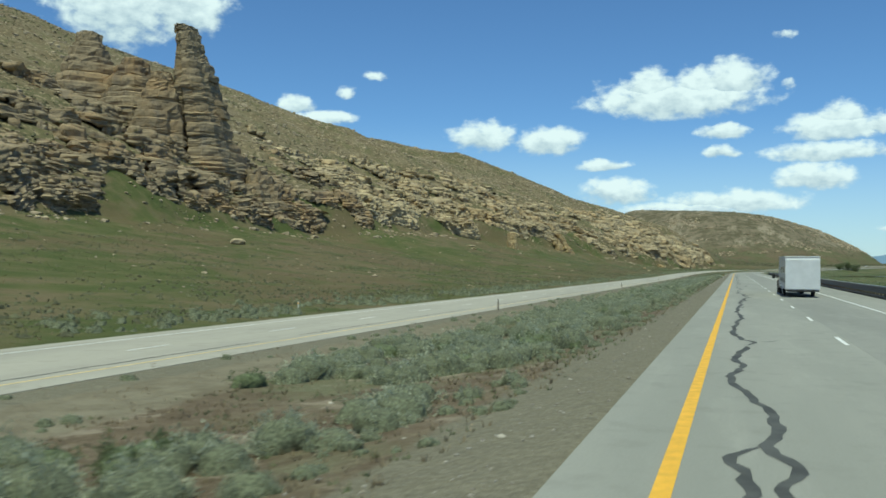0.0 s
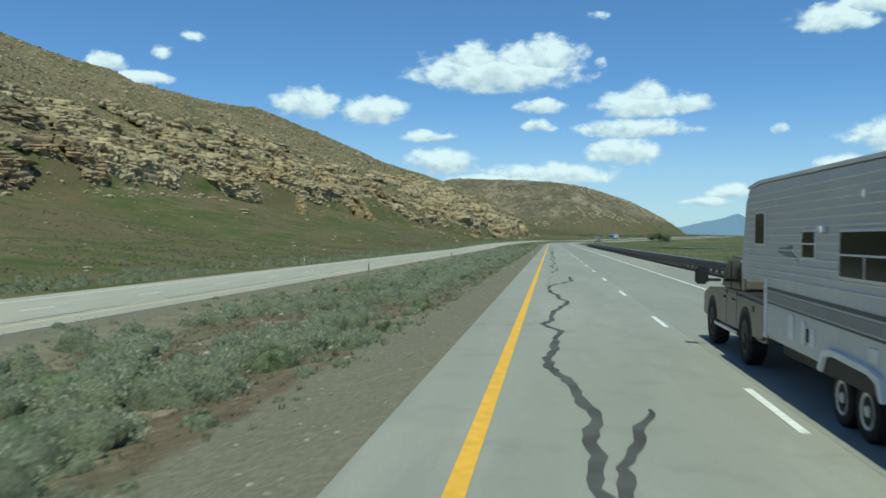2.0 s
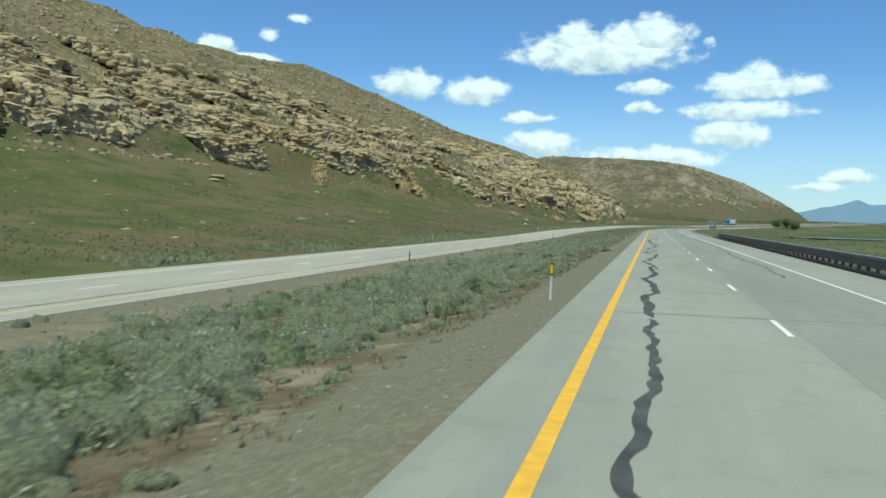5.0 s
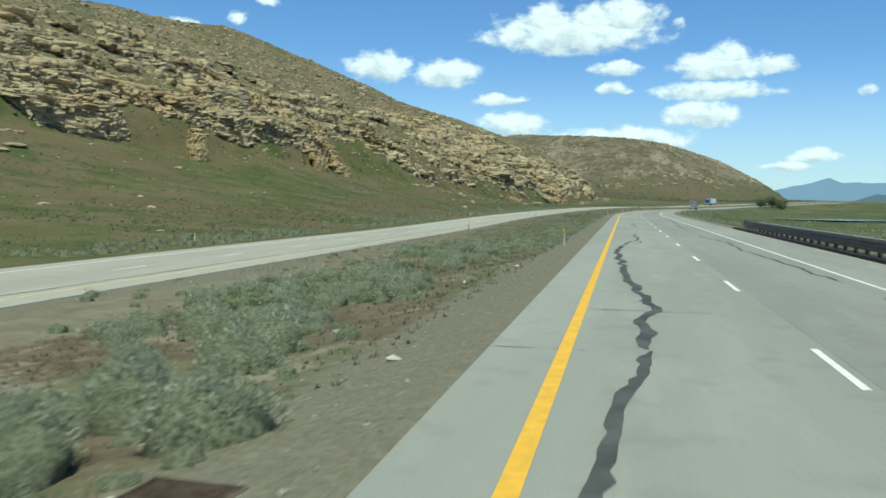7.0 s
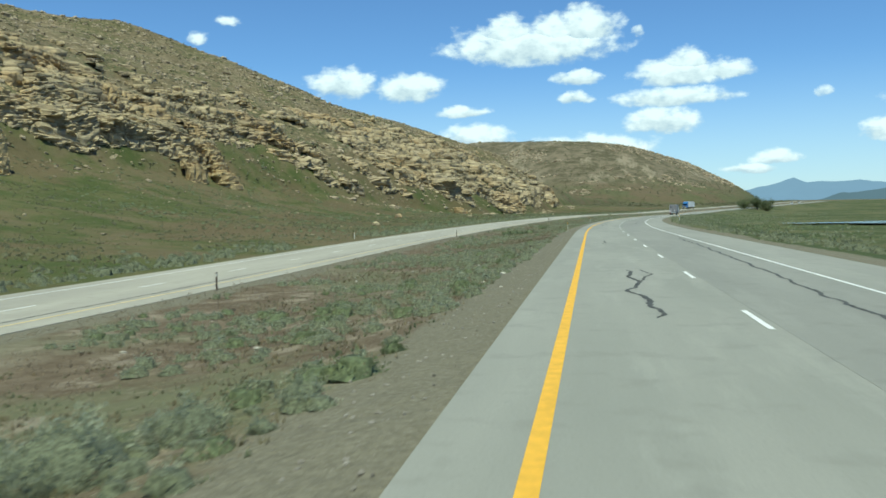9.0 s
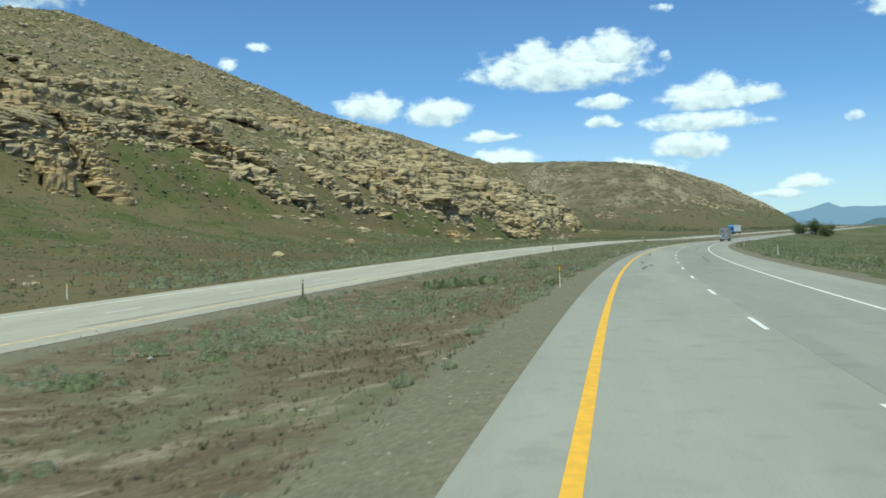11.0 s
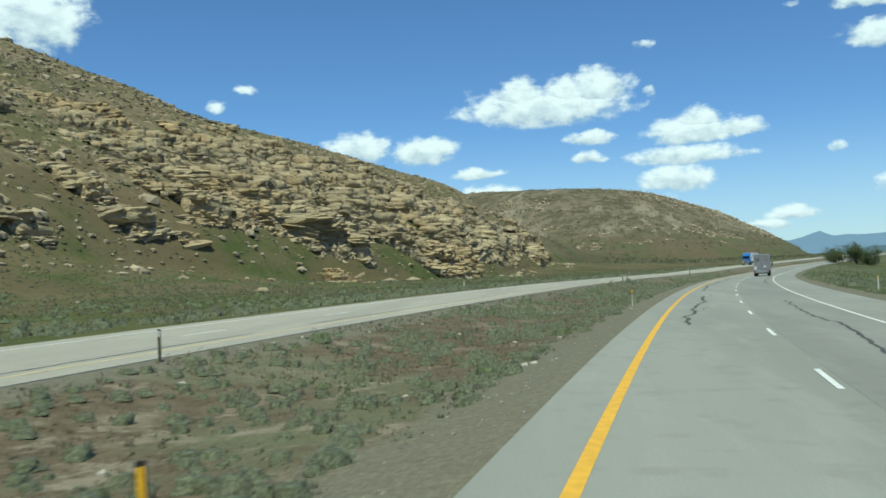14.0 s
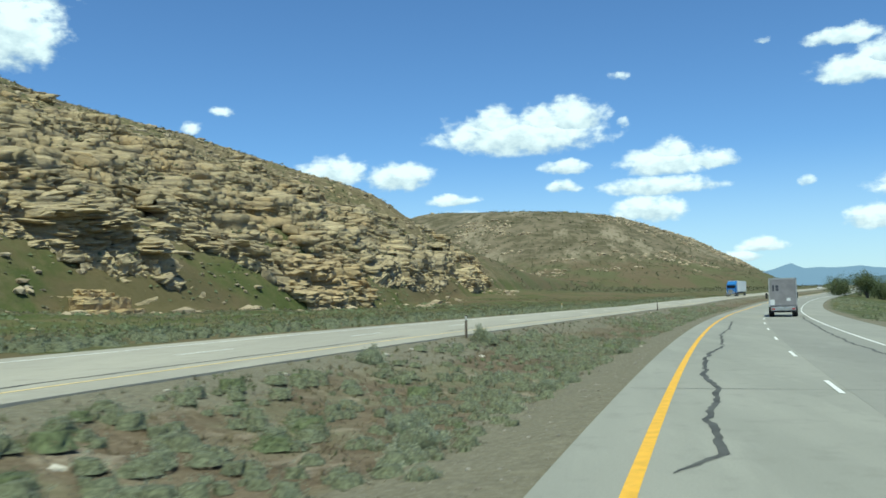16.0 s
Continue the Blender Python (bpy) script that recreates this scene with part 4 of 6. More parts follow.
spots += [(-6.3, 426.7, 0.95), (-5.3, 428.2, 0.85), (-4.2, 429.8, 0.8), (-7.2, 425.2, 0.75), (-3.4, 454.0, 0.95)]
for k, (a, b, r) in enumerate(spots):
    a = max(a, float(far_lane_x(b)) + 2.6)
    source = sources[rng.choice(6, p=[0.22, 0.2, 0.2, 0.18, 0.1, 0.1])] if k < len(spots) - 5 else sources[4]
    ob = copy_thing(source, pose(a, b, float(land(a, b)) - 0.02, 0, 0, rng.uniform(0, 360)) @ Matrix.Diagonal((r, r, r * rng.uniform(0.85, 1.15), 1)))
    sage = ob.name.startswith("sage")
    tagged(ob, ("pale grey-green sagebrush in the dry median" if r > 0.5 else "small grey-green sagebrush beside the gravel verge") if sage else "bright green leafy shrub among the sagebrush", "shrub", "shrubs of the median")
for ob in sources:
    for o in (*ob.children, ob):
        bpy.data.objects.remove(o)

x, y = median_spots(2600, -10, 325, 5.2, 14.5, 0.02, 7, 0.95)
ok = (y < 285) | (fbm(x, y, 9, 2, 51) > 0.1)
x, y = x[ok], y[ok]
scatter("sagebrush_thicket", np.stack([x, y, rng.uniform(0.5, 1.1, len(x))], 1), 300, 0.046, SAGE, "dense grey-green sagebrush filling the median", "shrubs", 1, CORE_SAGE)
x, y = median_spots(700, -10, 295, 5.8, 14.0, 0.15, 8, 1.0)
scatter("green_thicket", np.stack([x, y, rng.uniform(0.45, 0.95, len(x))], 1), 260, 0.045, GREEN_LEAF, "fresh green shrubs between the sagebrush", "shrubs", 2, CORE_GREEN)
x, y = median_spots(700, -10, 330, 3.2, 6.0, -0.2, 18)
scatter("verge_sage", np.stack([x, y, rng.uniform(0.14, 0.34, len(x))], 1), 150, 0.05, SAGE, "small sage plants along the gravel verge", "shrubs", 14, CORE_SAGE)
y = rng.uniform(-10, 320, 260)
x = far_lane_x(y) + rng.uniform(2.0, 7.5, 260)
scatter("bare_strip_shrubs", np.stack([x, y, rng.uniform(0.16, 0.42, 260)], 1), 150, 0.05, SAGE, "scattered small shrubs on the bare soil strip", "shrubs", 15, CORE_SAGE)
x, y = median_spots(6000, 285, 700, 2.7, 17.0, -0.45, 9)
ok = fbm(x, y, 11, 2, 59) > 0.1 - 0.6 * smooth(y, 400, 500)
x, y = x[ok], y[ok]
scatter("median_low_shrubs", np.stack([x, y, rng.uniform(0.16, 0.48, len(x))], 1), 70, 0.06, PALE_WEEDS, "low pale sage on the brown median", "shrubs", 3, CORE_SAGE, (2, 6))
x, y = median_spots(6500, 282, 660, 3.0, 16.0, -0.4, 19)
ok = (fbm(x, y, 15, 2, 75) > 0.1) | ((y < 350) & (fbm(x, y, 6, 2, 76) > 0.1)) | ((y > 425) & (fbm(x, y, 6, 2, 76) > 0.34 - 0.26 * smooth(y, 490, 540)))
x, y = x[ok], y[ok]
k = len(x) // 14
scatter("median_scrub", np.stack([x, y, rng.uniform(0.18, 0.5, len(x))], 1)[k:], 160, 0.05, SAGE, "grey sage scrub among the brown weeds", "shrubs", 20, CORE_SAGE, (2, 6))
scatter("median_green_scrub", np.stack([x, y, rng.uniform(0.3, 0.7, len(x))], 1)[:k], 160, 0.05, GREEN_LEAF, "green scrub among the brown weeds", "shrubs", 21, CORE_GREEN, (2, 6))
x, y = median_spots(900, 300, 900, 3.0, 17.0, 0.15, 10)
scatter("median_green_weeds", np.stack([x, y, rng.uniform(0.14, 0.34, len(x))], 1), 90, 0.06, GREEN_LEAF, "green weeds on the brown median", "weeds", 4, CORE_GREEN, (2, 6))

# along the outer edge of the far carriageway and over the meadow
y = rng.uniform(0, 760, 3000)
x = far_lane_x(y) - 10.3 - rng.gamma(1.6, 1.8, 3000)
ok = fbm(x, y, 14, 2, 53) > -0.1 - 0.5 * smooth(y, 380, 440)
scatter("roadside_sage", np.stack([x, y, rng.uniform(0.3, 0.9, 3000)], 1)[ok], 60, 0.07, DUSKY_SAGE, "grey-green sage along the far road edge", "shrubs", 5, CORE_SAGE, (2, 6))
y = rng.uniform(-10, 800, 9000)
x = far_lane_x(y) - 11 - rng.uniform(0, 1, 9000) * np.maximum(far_lane_x(y) - 11 - wavy_foot(y * 0, y)[0] + 10, 1)
ok = fbm(x, y, 22, 3, 54) > 0.02
scatter("meadow_shrubs", np.stack([x, y, rng.uniform(0.25, 0.75, 9000)], 1)[ok], 16, 0.11, DUSKY_LEAF, "small dark green shrubs in the meadow", "shrubs", 6, CORE_DUSKY, (1, 6))
y = rng.uniform(20, 900, 19000)
x = wavy_foot(y * 0, y)[0] - rng.uniform(-4, 260, 19000)
ok = fbm(x, y, 30, 3, 55) > -0.15
scatter("hillside_shrubs", np.stack([x, y, rng.uniform(0.4, 1.15, 19000)], 1)[ok], 8, 0.18, DUSKY_LEAF, "dark juniper and sage dots on the dry hillside", "shrubs", 7, CORE_DUSKY, (1, 6))
y = rng.uniform(900, 1470, 9000)
x = rng.uniform(-160, 300, 9000)
ok = (x < yellow_x(y) - 26) & (fbm(x, y, 40, 3, 56) > -0.25)
scatter("far_hill_shrubs", np.stack([x, y, rng.uniform(0.8, 2.2, 9000)], 1)[ok], 4, 0.25, DUSKY_LEAF, "dark shrub dots on the far bare hill", "shrubs", 8, CORE_DUSKY, (1, 6))
# rooted on the ledges of the cliffs
spots = []
for z in np.arange(1.0, 46, 0.9):
    y = np.sort(rng.uniform(60, 820, 150))
    front, base, out, _, _, fade = rock_face(y, z, int(z), 60, 0.7)
    ok = out > -0.3
    spots.append(np.stack([front - 0.5, y, rng.uniform(0.3, 0.85, 150), base + 0.5], 1)[ok])
spots = np.concatenate(spots)
half = len(spots) // 2
order = rng.permutation(len(spots))
scatter("ledge_shrubs", spots[order[:half], :3], 14, 0.12, DUSKY_LEAF, "dark shrubs rooted on the rock ledges", "shrubs", 22, CORE_DUSKY, (2, 6), 0.9, spots[order[:half], 3])
scatter("ledge_weeds", spots[order[half:], :3], 14, 0.12, PALE_WEEDS, "pale dry weeds rooted on the rock ledges", "weeds", 23, CORE_DUSKY, (2, 6), 0.7, spots[order[half:], 3])
# on the foot of the slope and the meadow above the far carriageway
y = rng.uniform(430, 740, 9000)
foot = wavy_foot(y * 0, y)[0]
x = far_lane_x(y) - 12 - rng.uniform(0, 1, 9000) * (far_lane_x(y) - 12 - foot + 75).clip(4, 200)
ok = fbm(x, y, 12, 3, 73) + 0.4 * fbm(x, y, 3, 1, 74) > 0.0
scatter("slope_sage", np.stack([x, y, rng.uniform(0.22, 0.62, 9000)], 1)[ok][:4200], 16, 0.11, PALE_WEEDS, "pale sage and dry weeds dotting the slope", "shrubs", 16, CORE_DUSKY, (1, 6))
scatter("slope_green_shrubs", np.stack([x, y, rng.uniform(0.3, 0.85, 9000)], 1)[~ok][:4200], 16, 0.11, GREEN_LEAF, "dark green shrubs dotting the slope", "shrubs", 17, CORE_GREEN, (1, 6))
y = rng.uniform(-10, 640, 9000)
x = far_lane_x(y) - 12.5 - rng.gamma(1.5, 16.0, 9000)
ok = (fbm(x, y, 9, 3, 77) + 0.3 * fbm(x, y, 40, 2, 78) > 0.05) & (x > wavy_foot(y * 0, y)[0])
scatter("meadow_sage", np.stack([x, y, rng.uniform(0.18, 0.5, 9000)], 1)[ok], 22, 0.085, PALE_WEEDS, "pale dry tussocks and low sage in the meadow", "shrubs", 24, CORE_DUSKY, (2, 6))
# flats to the other side
y = rng.uniform(0, 760, 5200)
x = yellow_x(y) + 12.3 + rng.gamma(1.3, 9.0, 5200)
ok = (fbm(x, y, 16, 2, 57) > -0.1) & (x - yellow_x(y) < 70)
scatter("flats_sage", np.stack([x, y, rng.uniform(0.25, 0.7, 5200)], 1)[ok], 40, 0.09, DUSKY_SAGE, "grey sage along the road shoulder and flats", "shrubs", 9, CORE_SAGE, (2, 6))
scatter("flats_green", np.stack([x + 6, y + 2, rng.uniform(0.3, 0.8, 5200)], 1)[~ok], 20, 0.14, GREEN_LEAF, "green shrubs on the river flats", "shrubs", 10, CORE_GREEN, (2, 6))


def tufts(name, n, y0, y1, near, far, mat, label, seed, tall=0.32):
    """Thin blades in loose bunches."""
    rng = np.random.RandomState(seed)
    y = rng.uniform(y0, y1, n)
    x = yellow_x(y) - rng.uniform(near, far, n)
    ok = (x > far_lane_x(y) + 1.8) & (fbm(x, y, 5, 2, 61 + seed) > -0.25)
    x, y = x[ok], y[ok]
    z = land(x, y)
    blades = 6
    a = rng.uniform(0, 6.28, (len(x), blades))
    h = rng.uniform(0.4, 1.0, (len(x), blades)) * tall
    foot = np.stack([x[:, None] + 0.05 * np.cos(a), y[:, None] + 0.05 * np.sin(a), np.broadcast_to(z[:, None] - 0.02, a.shape)], -1)
    tip = foot + np.stack([np.cos(a) * h * 0.45, np.sin(a) * h * 0.45, h], -1)
    across = np.stack([-np.sin(a), np.cos(a), 0 * a], -1) * 0.017
    v = np.stack([foot - across, foot + across, tip], 2).reshape(-1, 3)
    ob = raw(name, v, np.arange(len(v)).reshape(-1, 3), mat)
    return tagged(ob, label, "grass", kind="stuff")


tufts("dry_grass", 20000, 0, 620, 3.0, 14.0, STRAW, "straw-coloured dry grass in the median", 1, 0.17)
tufts("green_grass", 12000, 0, 620, 2.8, 14.0, GREEN_LEAF, "short green grass in the median", 2, 0.14)
y = rng.uniform(0, 760, 34000)
x = yellow_x(y) - rng.uniform(2.9, 19, 34000)
ok = (x > far_lane_x(y) + 2.1) & ((y > 275) | (rng.rand(34000) < 0.25)) & (fbm(x, y, 7, 2, 71) > -0.4)
scatter("median_weeds", np.stack([x, y, rng.uniform(0.16, 0.42, 34000)], 1)[ok], 20, 0.075, WEEDS, "low red-brown dried weeds covering the median", "weeds", 11)
y = rng.uniform(-5, 800, 22000)
x = far_lane_x(y) - 10 - rng.uniform(0, 1, 22000) * np.maximum(far_lane_x(y) - 10 - wavy_foot(y * 0, y)[0] + 25, 1)
ok = fbm(x, y, 18, 3, 72) > -0.35
scatter("meadow_tussocks", np.stack([x, y, rng.uniform(0.25, 0.55, 22000)], 1)[ok], 6, 0.15, STRAW, "straw and olive grass tussocks over the meadow", "grass", 12)
scatter("meadow_grass", np.stack([x + 0.8, y + 0.7, rng.uniform(0.25, 0.55, 22000)], 1)[ok], 6, 0.16, MEADOW_LEAF, "green grass clumps over the meadow", "grass", 13)
y = rng.uniform(0, 620, 4500)
x = yellow_x(y) - 1.3 - rng.gamma(2.0, 0.75, 4500)
loose_blocks("verge_gravel", np.stack([x, y, rng.uniform(0.02, 0.075, 4500)], 1), LOOSE_GRAVEL, "loose grey gravel along the verge", 0.7, 6)
y = rng.uniform(0, 640, 260)
x = np.maximum(yellow_x(y) - rng.uniform(2.2, 15, 260), far_lane_x(y) + 2.2)
loose_blocks("median_stones", np.stack([x, y, rng.uniform(0.08, 0.24, 260)], 1), PALE_STONE, "pale stones lying among the weeds", 0.6, 16)


def tree(x, y, height, seed, label):
    rng = np.random.RandomState(seed)
    bm = bmesh.new()
    tips = []
    for k in range(9):
        a = rng.uniform(0, 6.28)
        top = Vector((math.cos(a) * rng.uniform(0.6, 3.4), math.sin(a) * rng.uniform(0.6, 3.4), height * rng.uniform(0.5, 0.92)))
        last, r = Vector((0.25 * math.cos(a), 0.25 * math.sin(a), -0.2)), 0.2
        ring = [bm.verts.new(last + Vector((r * math.cos(i * 1.2566), r * math.sin(i * 1.2566), 0))) for i in range(5)]
        for s in range(1, 5):
            at = Vector((0, 0, -0.2)).lerp(top, s / 4) + Vector((rng.uniform(-0.2, 0.2), rng.uniform(-0.2, 0.2), 0))
            rr = 0.2 * (1 - s / 4.6)
            nxt = [bm.verts.new(at + Vector((rr * math.cos(i * 1.2566), rr * math.sin(i * 1.2566), 0))) for i in range(5)]
            for i in range(5):
                bm.faces.new((ring[i], ring[(i + 1) % 5], nxt[(i + 1) % 5], nxt[i]))
            ring = nxt
            if s > 1:
                tips.append(at)
    trunk = part("tree", bm, TWIG)
    trunk.location = (x, y, float(land(x, y)))
    pts = []
    for tip in tips:
        for _ in range(4):
            c = np.array(tip) + rng.normal(size=3) * np.array([1.0, 1.0, 0.7])
            c[2] = max(c[2], 1.0)
            pts.append(c + rng.normal(size=(70, 3)) * rng.uniform(0.35, 0.7))
    p = np.concatenate(pts)
    w = rng.normal(size=p.shape)
    w /= np.linalg.norm(w, axis=1, keepdims=True)
    q = leaf_cloud(p, w, 0.16, rng)
    raw("crown", q.reshape(-1, 3), np.arange(3 * len(p)).reshape(-1, 3), GREEN_LEAF, trunk, "uneven dark green crown with gaps")
    return tagged(trunk, label, "tree")


tree(98.5, 800, 8.6, 3, "broad dark green roadside tree with several stems")
tree(104.5, 806, 5.6, 4, "low dark green tree beside the road bend")
tree(92.5, 806, 4.2, 5, "small dark bushy tree beside the road bend")


# ---- road furniture and cracks ----
GALVANISED = paint("dull_galvanised_steel", (0.40, 0.41, 0.41), 0.5, 0.6, 2.5, 0.2)
# rusty rail face, darkened further for the side turned from the sun
SHADED_WEATHERED = paint("shaded_weathering_steel", (0.085, 0.075, 0.068), 0.55, 0.35, 2.5, 0.25)
TIMBER = paint("weathered_dark_timber", (0.13, 0.10, 0.075), 0.9, 0, 6, 0.3, 0.01)
POST_WHITE = paint("scuffed_white_plastic", (0.55, 0.55, 0.50), 0.6, 0, 8, 0.15)
POST_BROWN = paint("rusty_brown_steel", (0.11, 0.085, 0.065), 0.7, 0.2, 8, 0.3)
REFLECT = paint("amber_reflector", (0.80, 0.44, 0.03), 0.35, 0, 20, 0.1)
DARK = paint("matt_black_plastic", (0.02, 0.02, 0.02), 0.6, 0, 6, 0.2)
RUST = paint("rusty_iron", (0.11, 0.078, 0.055), 0.85, 0.3, 9, 0.35)


def box(bm, x0, x1, y0, y1, z0, z1):
    v = [bm.verts.new(p) for p in ((x0, y0, z0), (x1, y0, z0), (x1, y1, z0), (x0, y1, z0), (x0, y0, z1), (x1, y0, z1), (x1, y1, z1), (x0, y1, z1))]
    for f in ((0, 3, 2, 1), (4, 5, 6, 7), (0, 1, 5, 4), (1, 2, 6, 5), (2, 3, 7, 6), (3, 0, 4, 7)):
        bm.faces.new([v[i] for i in f])


def solid(name, mat, parent, x0, x1, y0, y1, z0, z1, round_by=0.0, label=""):
    bm = bmesh.new()
    box(bm, x0, x1, y0, y1, z0, z1)
    if round_by:
        bmesh.ops.bevel(bm, geom=bm.edges, offset=round_by, segments=2, affect="EDGES")
    return part(name, bm, mat, parent, label)


def crack(turns, width, seed, x_of=yellow_x, z_of=road_z, parent=None, wander=0.05, mat=None):
    """A sealed crack through a few turning points, each (y, offset from the yellow line); ragged, of uneven width, thin at its ends."""
    rng = np.random.RandomState(seed)
    turns = np.array(turns, float)
    stretch = np.concatenate([[0], np.cumsum(np.hypot(np.diff(turns[:, 0]), 3 * np.diff(turns[:, 1])))])
    at = np.arange(0, stretch[-1] + 0.01, min(0.3, stretch[-1] / 6))
    n = len(at)
    y, o = np.interp(at, stretch, turns[:, 0]), np.interp(at, stretch, turns[:, 1])
    y += 0.4 * wander * rng.normal(size=n)
    drift = np.convolve(rng.normal(size=n + 6), [0.2, 0.4, 0.7, 1.0, 0.7, 0.4, 0.2], "valid") * wander * 0.8
    o += drift + 0.35 * wander * rng.normal(size=n)
    dy, do = np.gradient(y), np.gradient(o)
    size = np.hypot(dy, do) + 1e-6
    bulge = 0.75 + 0.5 * np.convolve(rng.rand(n + 4), [0.2] * 5, "valid") + 0.25 * rng.uniform(-1, 1, n)
    w = width * bulge * np.clip(np.minimum(at, stretch[-1] - at) / 1.2 + 0.25, 0, 1) / 2
    # a crack across the lane is sealed more thinly
    w = w * (0.45 + 0.55 * np.abs(dy) / size)
    verts = []
    for k in range(n):
        for side in (-1, 1):
            yy, oo = y[k] - side * w[k] * do[k] / size[k], o[k] + side * w[k] * dy[k] / size[k]
            verts.append((float(x_of(yy)) + oo, yy, float(z_of(yy)) + 0.0055 + 0.0003 * (seed % 5)))
    return raw("sealed_crack", verts, [(2 * k, 2 * k + 1, 2 * k + 3, 2 * k + 2) for k in range(n - 1)], mat or TAR, parent)


SEALED = (
    (0.20, (-8, 1.3), (0, 1.0), (5, 1.25), (9.2, 1.19), (10.4, 1.34), (11.6, 0.99), (14, 1.17), (17.7, 0.63), (22, 0.7), (26.2, 1.04)),
    (0.18, (4.5, 0.75), (9.1, 0.81), (10.6, 0.6), (11.5, 0.95)),
    (0.22, (26.4, 1.04), (27.8, 1.25), (28.4, 0.93), (30.9, 0.58), (35.5, 0.66), (40, 0.95), (44.6, 0.72)),
    (0.12, (27.9, 1.25), (27.7, 1.6), (28.4, 1.87)),
    (0.24, (44.8, 0.75), (46.9, 0.78), (49.9, 0.81), (55, 1.02), (58, 0.8), (64.1, 1.37)),
    (0.10, (50.5, 0.9), (52.8, 1.18)),
    (0.20, (61, 1.0), (66.7, 1.28), (69.7, 1.69), (71.9, 1.27), (77.4, 2.05)),
    (0.20, (72, 1.3), (76.6, 1.35), (81, 0.85), (86.7, 1.02), (88.9, 0.69), (91.2, 0.82), (96.6, 1.36), (103.7, 0.77)),
    (0.20, (103.7, 0.75), (106.7, 0.78), (108.1, 1.05), (111.6, 1.93), (116.6, 1.82)),
    (0.03, (105.5, 0.6), (109.4, 0.68), (117.2, 0.79)),
    (0.17, (122, 0.9), (128, 1.3), (136, 0.8), (141, 1.2), (148, 1.0)),
    (0.22, (152, 1.2), (160, 0.8), (166, 1.3), (174, 0.9), (181, 1.1), (187.5, 1.02)),
    (0.30, (187.6, 1.02), (190.8, 0.88), (194.2, 0.98), (197, 1.15), (201.9, 0.76), (206, 1.15), (209.4, 0.99), (212.9, 1.07), (216.3, 0.63)),
    (0.13, (208.6, 1.2), (209.3, 1.38), (210.7, 1.3), (213, 1.1)),
    (0.24, (216.4, 0.63), (222, 1.0), (228.2, 1.27), (231, 1.0), (231.6, 0.65), (234.3, 0.58), (237.5, 1.4), (240.3, 0.66), (245, 0.85), (248.3, 1.21)),
    (0.30, (248.3, 1.21), (250.8, 1.06), (253.9, 1.51), (256.4, 1.27), (259.4, 0.99), (265, 0.8), (266.2, 0.97), (267.6, 0.68), (269.5, 0.69), (275.9, 0.45), (281.7, 0.82)),
    (0.19, (281.8, 0.82), (284, 0.91), (285.5, 1.01), (288.5, 1.6), (290.3, 1.74), (297.3, 1.58)),
    (0.11, (284.1, 1.04), (285.1, 1.7), (287.9, 1.75)),
    (0.08, (294, 1.5), (299.1, 1.58), (301, 1.63)),
    (0.16, (320.6, 1.74), (321.3, 2.03), (323.8, 1.95), (326.8, 1.48), (329.7, 2.0), (332, 1.8), (335.4, 1.9)),
    (0.10, (329.7, 2.03), (333, 2.5), (335.5, 2.2)),
    (0.10, (361, 1.2), (364, 1.5), (367.3, 1.45)),
    (0.20, (428, 1.35), (430.5, 1.34), (433.9, 1.46), (436, 1.84), (438.5, 1.61)),
    (0.17, (438.8, 1.09), (442, 1.05), (446.2, 0.75)),
    (0.09, (442.5, 1.05), (445.9, 1.61)),
    (0.16, (462.3, 0.71), (465.5, 1.0), (468.5, 0.97), (470, 0.8), (475, 0.87), (480.7, 0.57)),
    (0.20, (506.6, 1.1), (509.2, 1.05), (511.9, 0.91), (516.4, 1.51), (518.4, 1.08), (522.5, 1.37), (524.9, 1.34), (528.4, 1.75), (533, 1.4), (538.5, 1.5)),
    (0.05, (517, 1.45), (521.5, 2.01)),
    (0.09, (538.6, 2.05), (541.5, 1.79)),
    (0.18, (552, 0.5), (553.4, 1.15), (557, 0.9), (561.9, 1.06), (567, 0.8), (573, 0.65), (580.8, 1.3)),
    (0.16, (581, 1.3), (592, 1.0), (600, 1.4), (617.8, 1.25)),
    (0.15, (206, 6.5), (215, 6.9), (222.8, 6.67), (231.3, 6.57), (245, 6.9), (258, 7.06)),
    (0.17, (262, 7.1), (272.7, 6.8), (279.5, 6.4), (288.4, 6.9), (293, 6.3), (298.6, 5.9)),
    (0.14, (309, 7.0), (311.7, 6.67), (314.7, 6.1), (325, 6.26), (345, 6.7), (372, 7.1)),
    (0.17, (441, 6.0), (446.1, 6.34), (452, 6.1), (460.5, 6.41)),
    (0.15, (492, 5.7), (496, 5.88), (504, 6.3), (510.1, 6.06), (527, 6.2)),
    (0.16, (570, 7.0), (582.7, 6.73), (600, 7.0), (632, 7.4)),
)
for k, (w, *turns) in enumerate(SEALED):
    crack(turns, 0.8 * w, 100 + k, parent=near_road)
for k in range(19):
    crack(((6 + 36 * k, -0.85), (20 + 36 * k, -0.78), (38 + 36 * k, -0.82)), 0.12, 200 + k, far_lane_x, far_lane_z, far_road, 0.03)


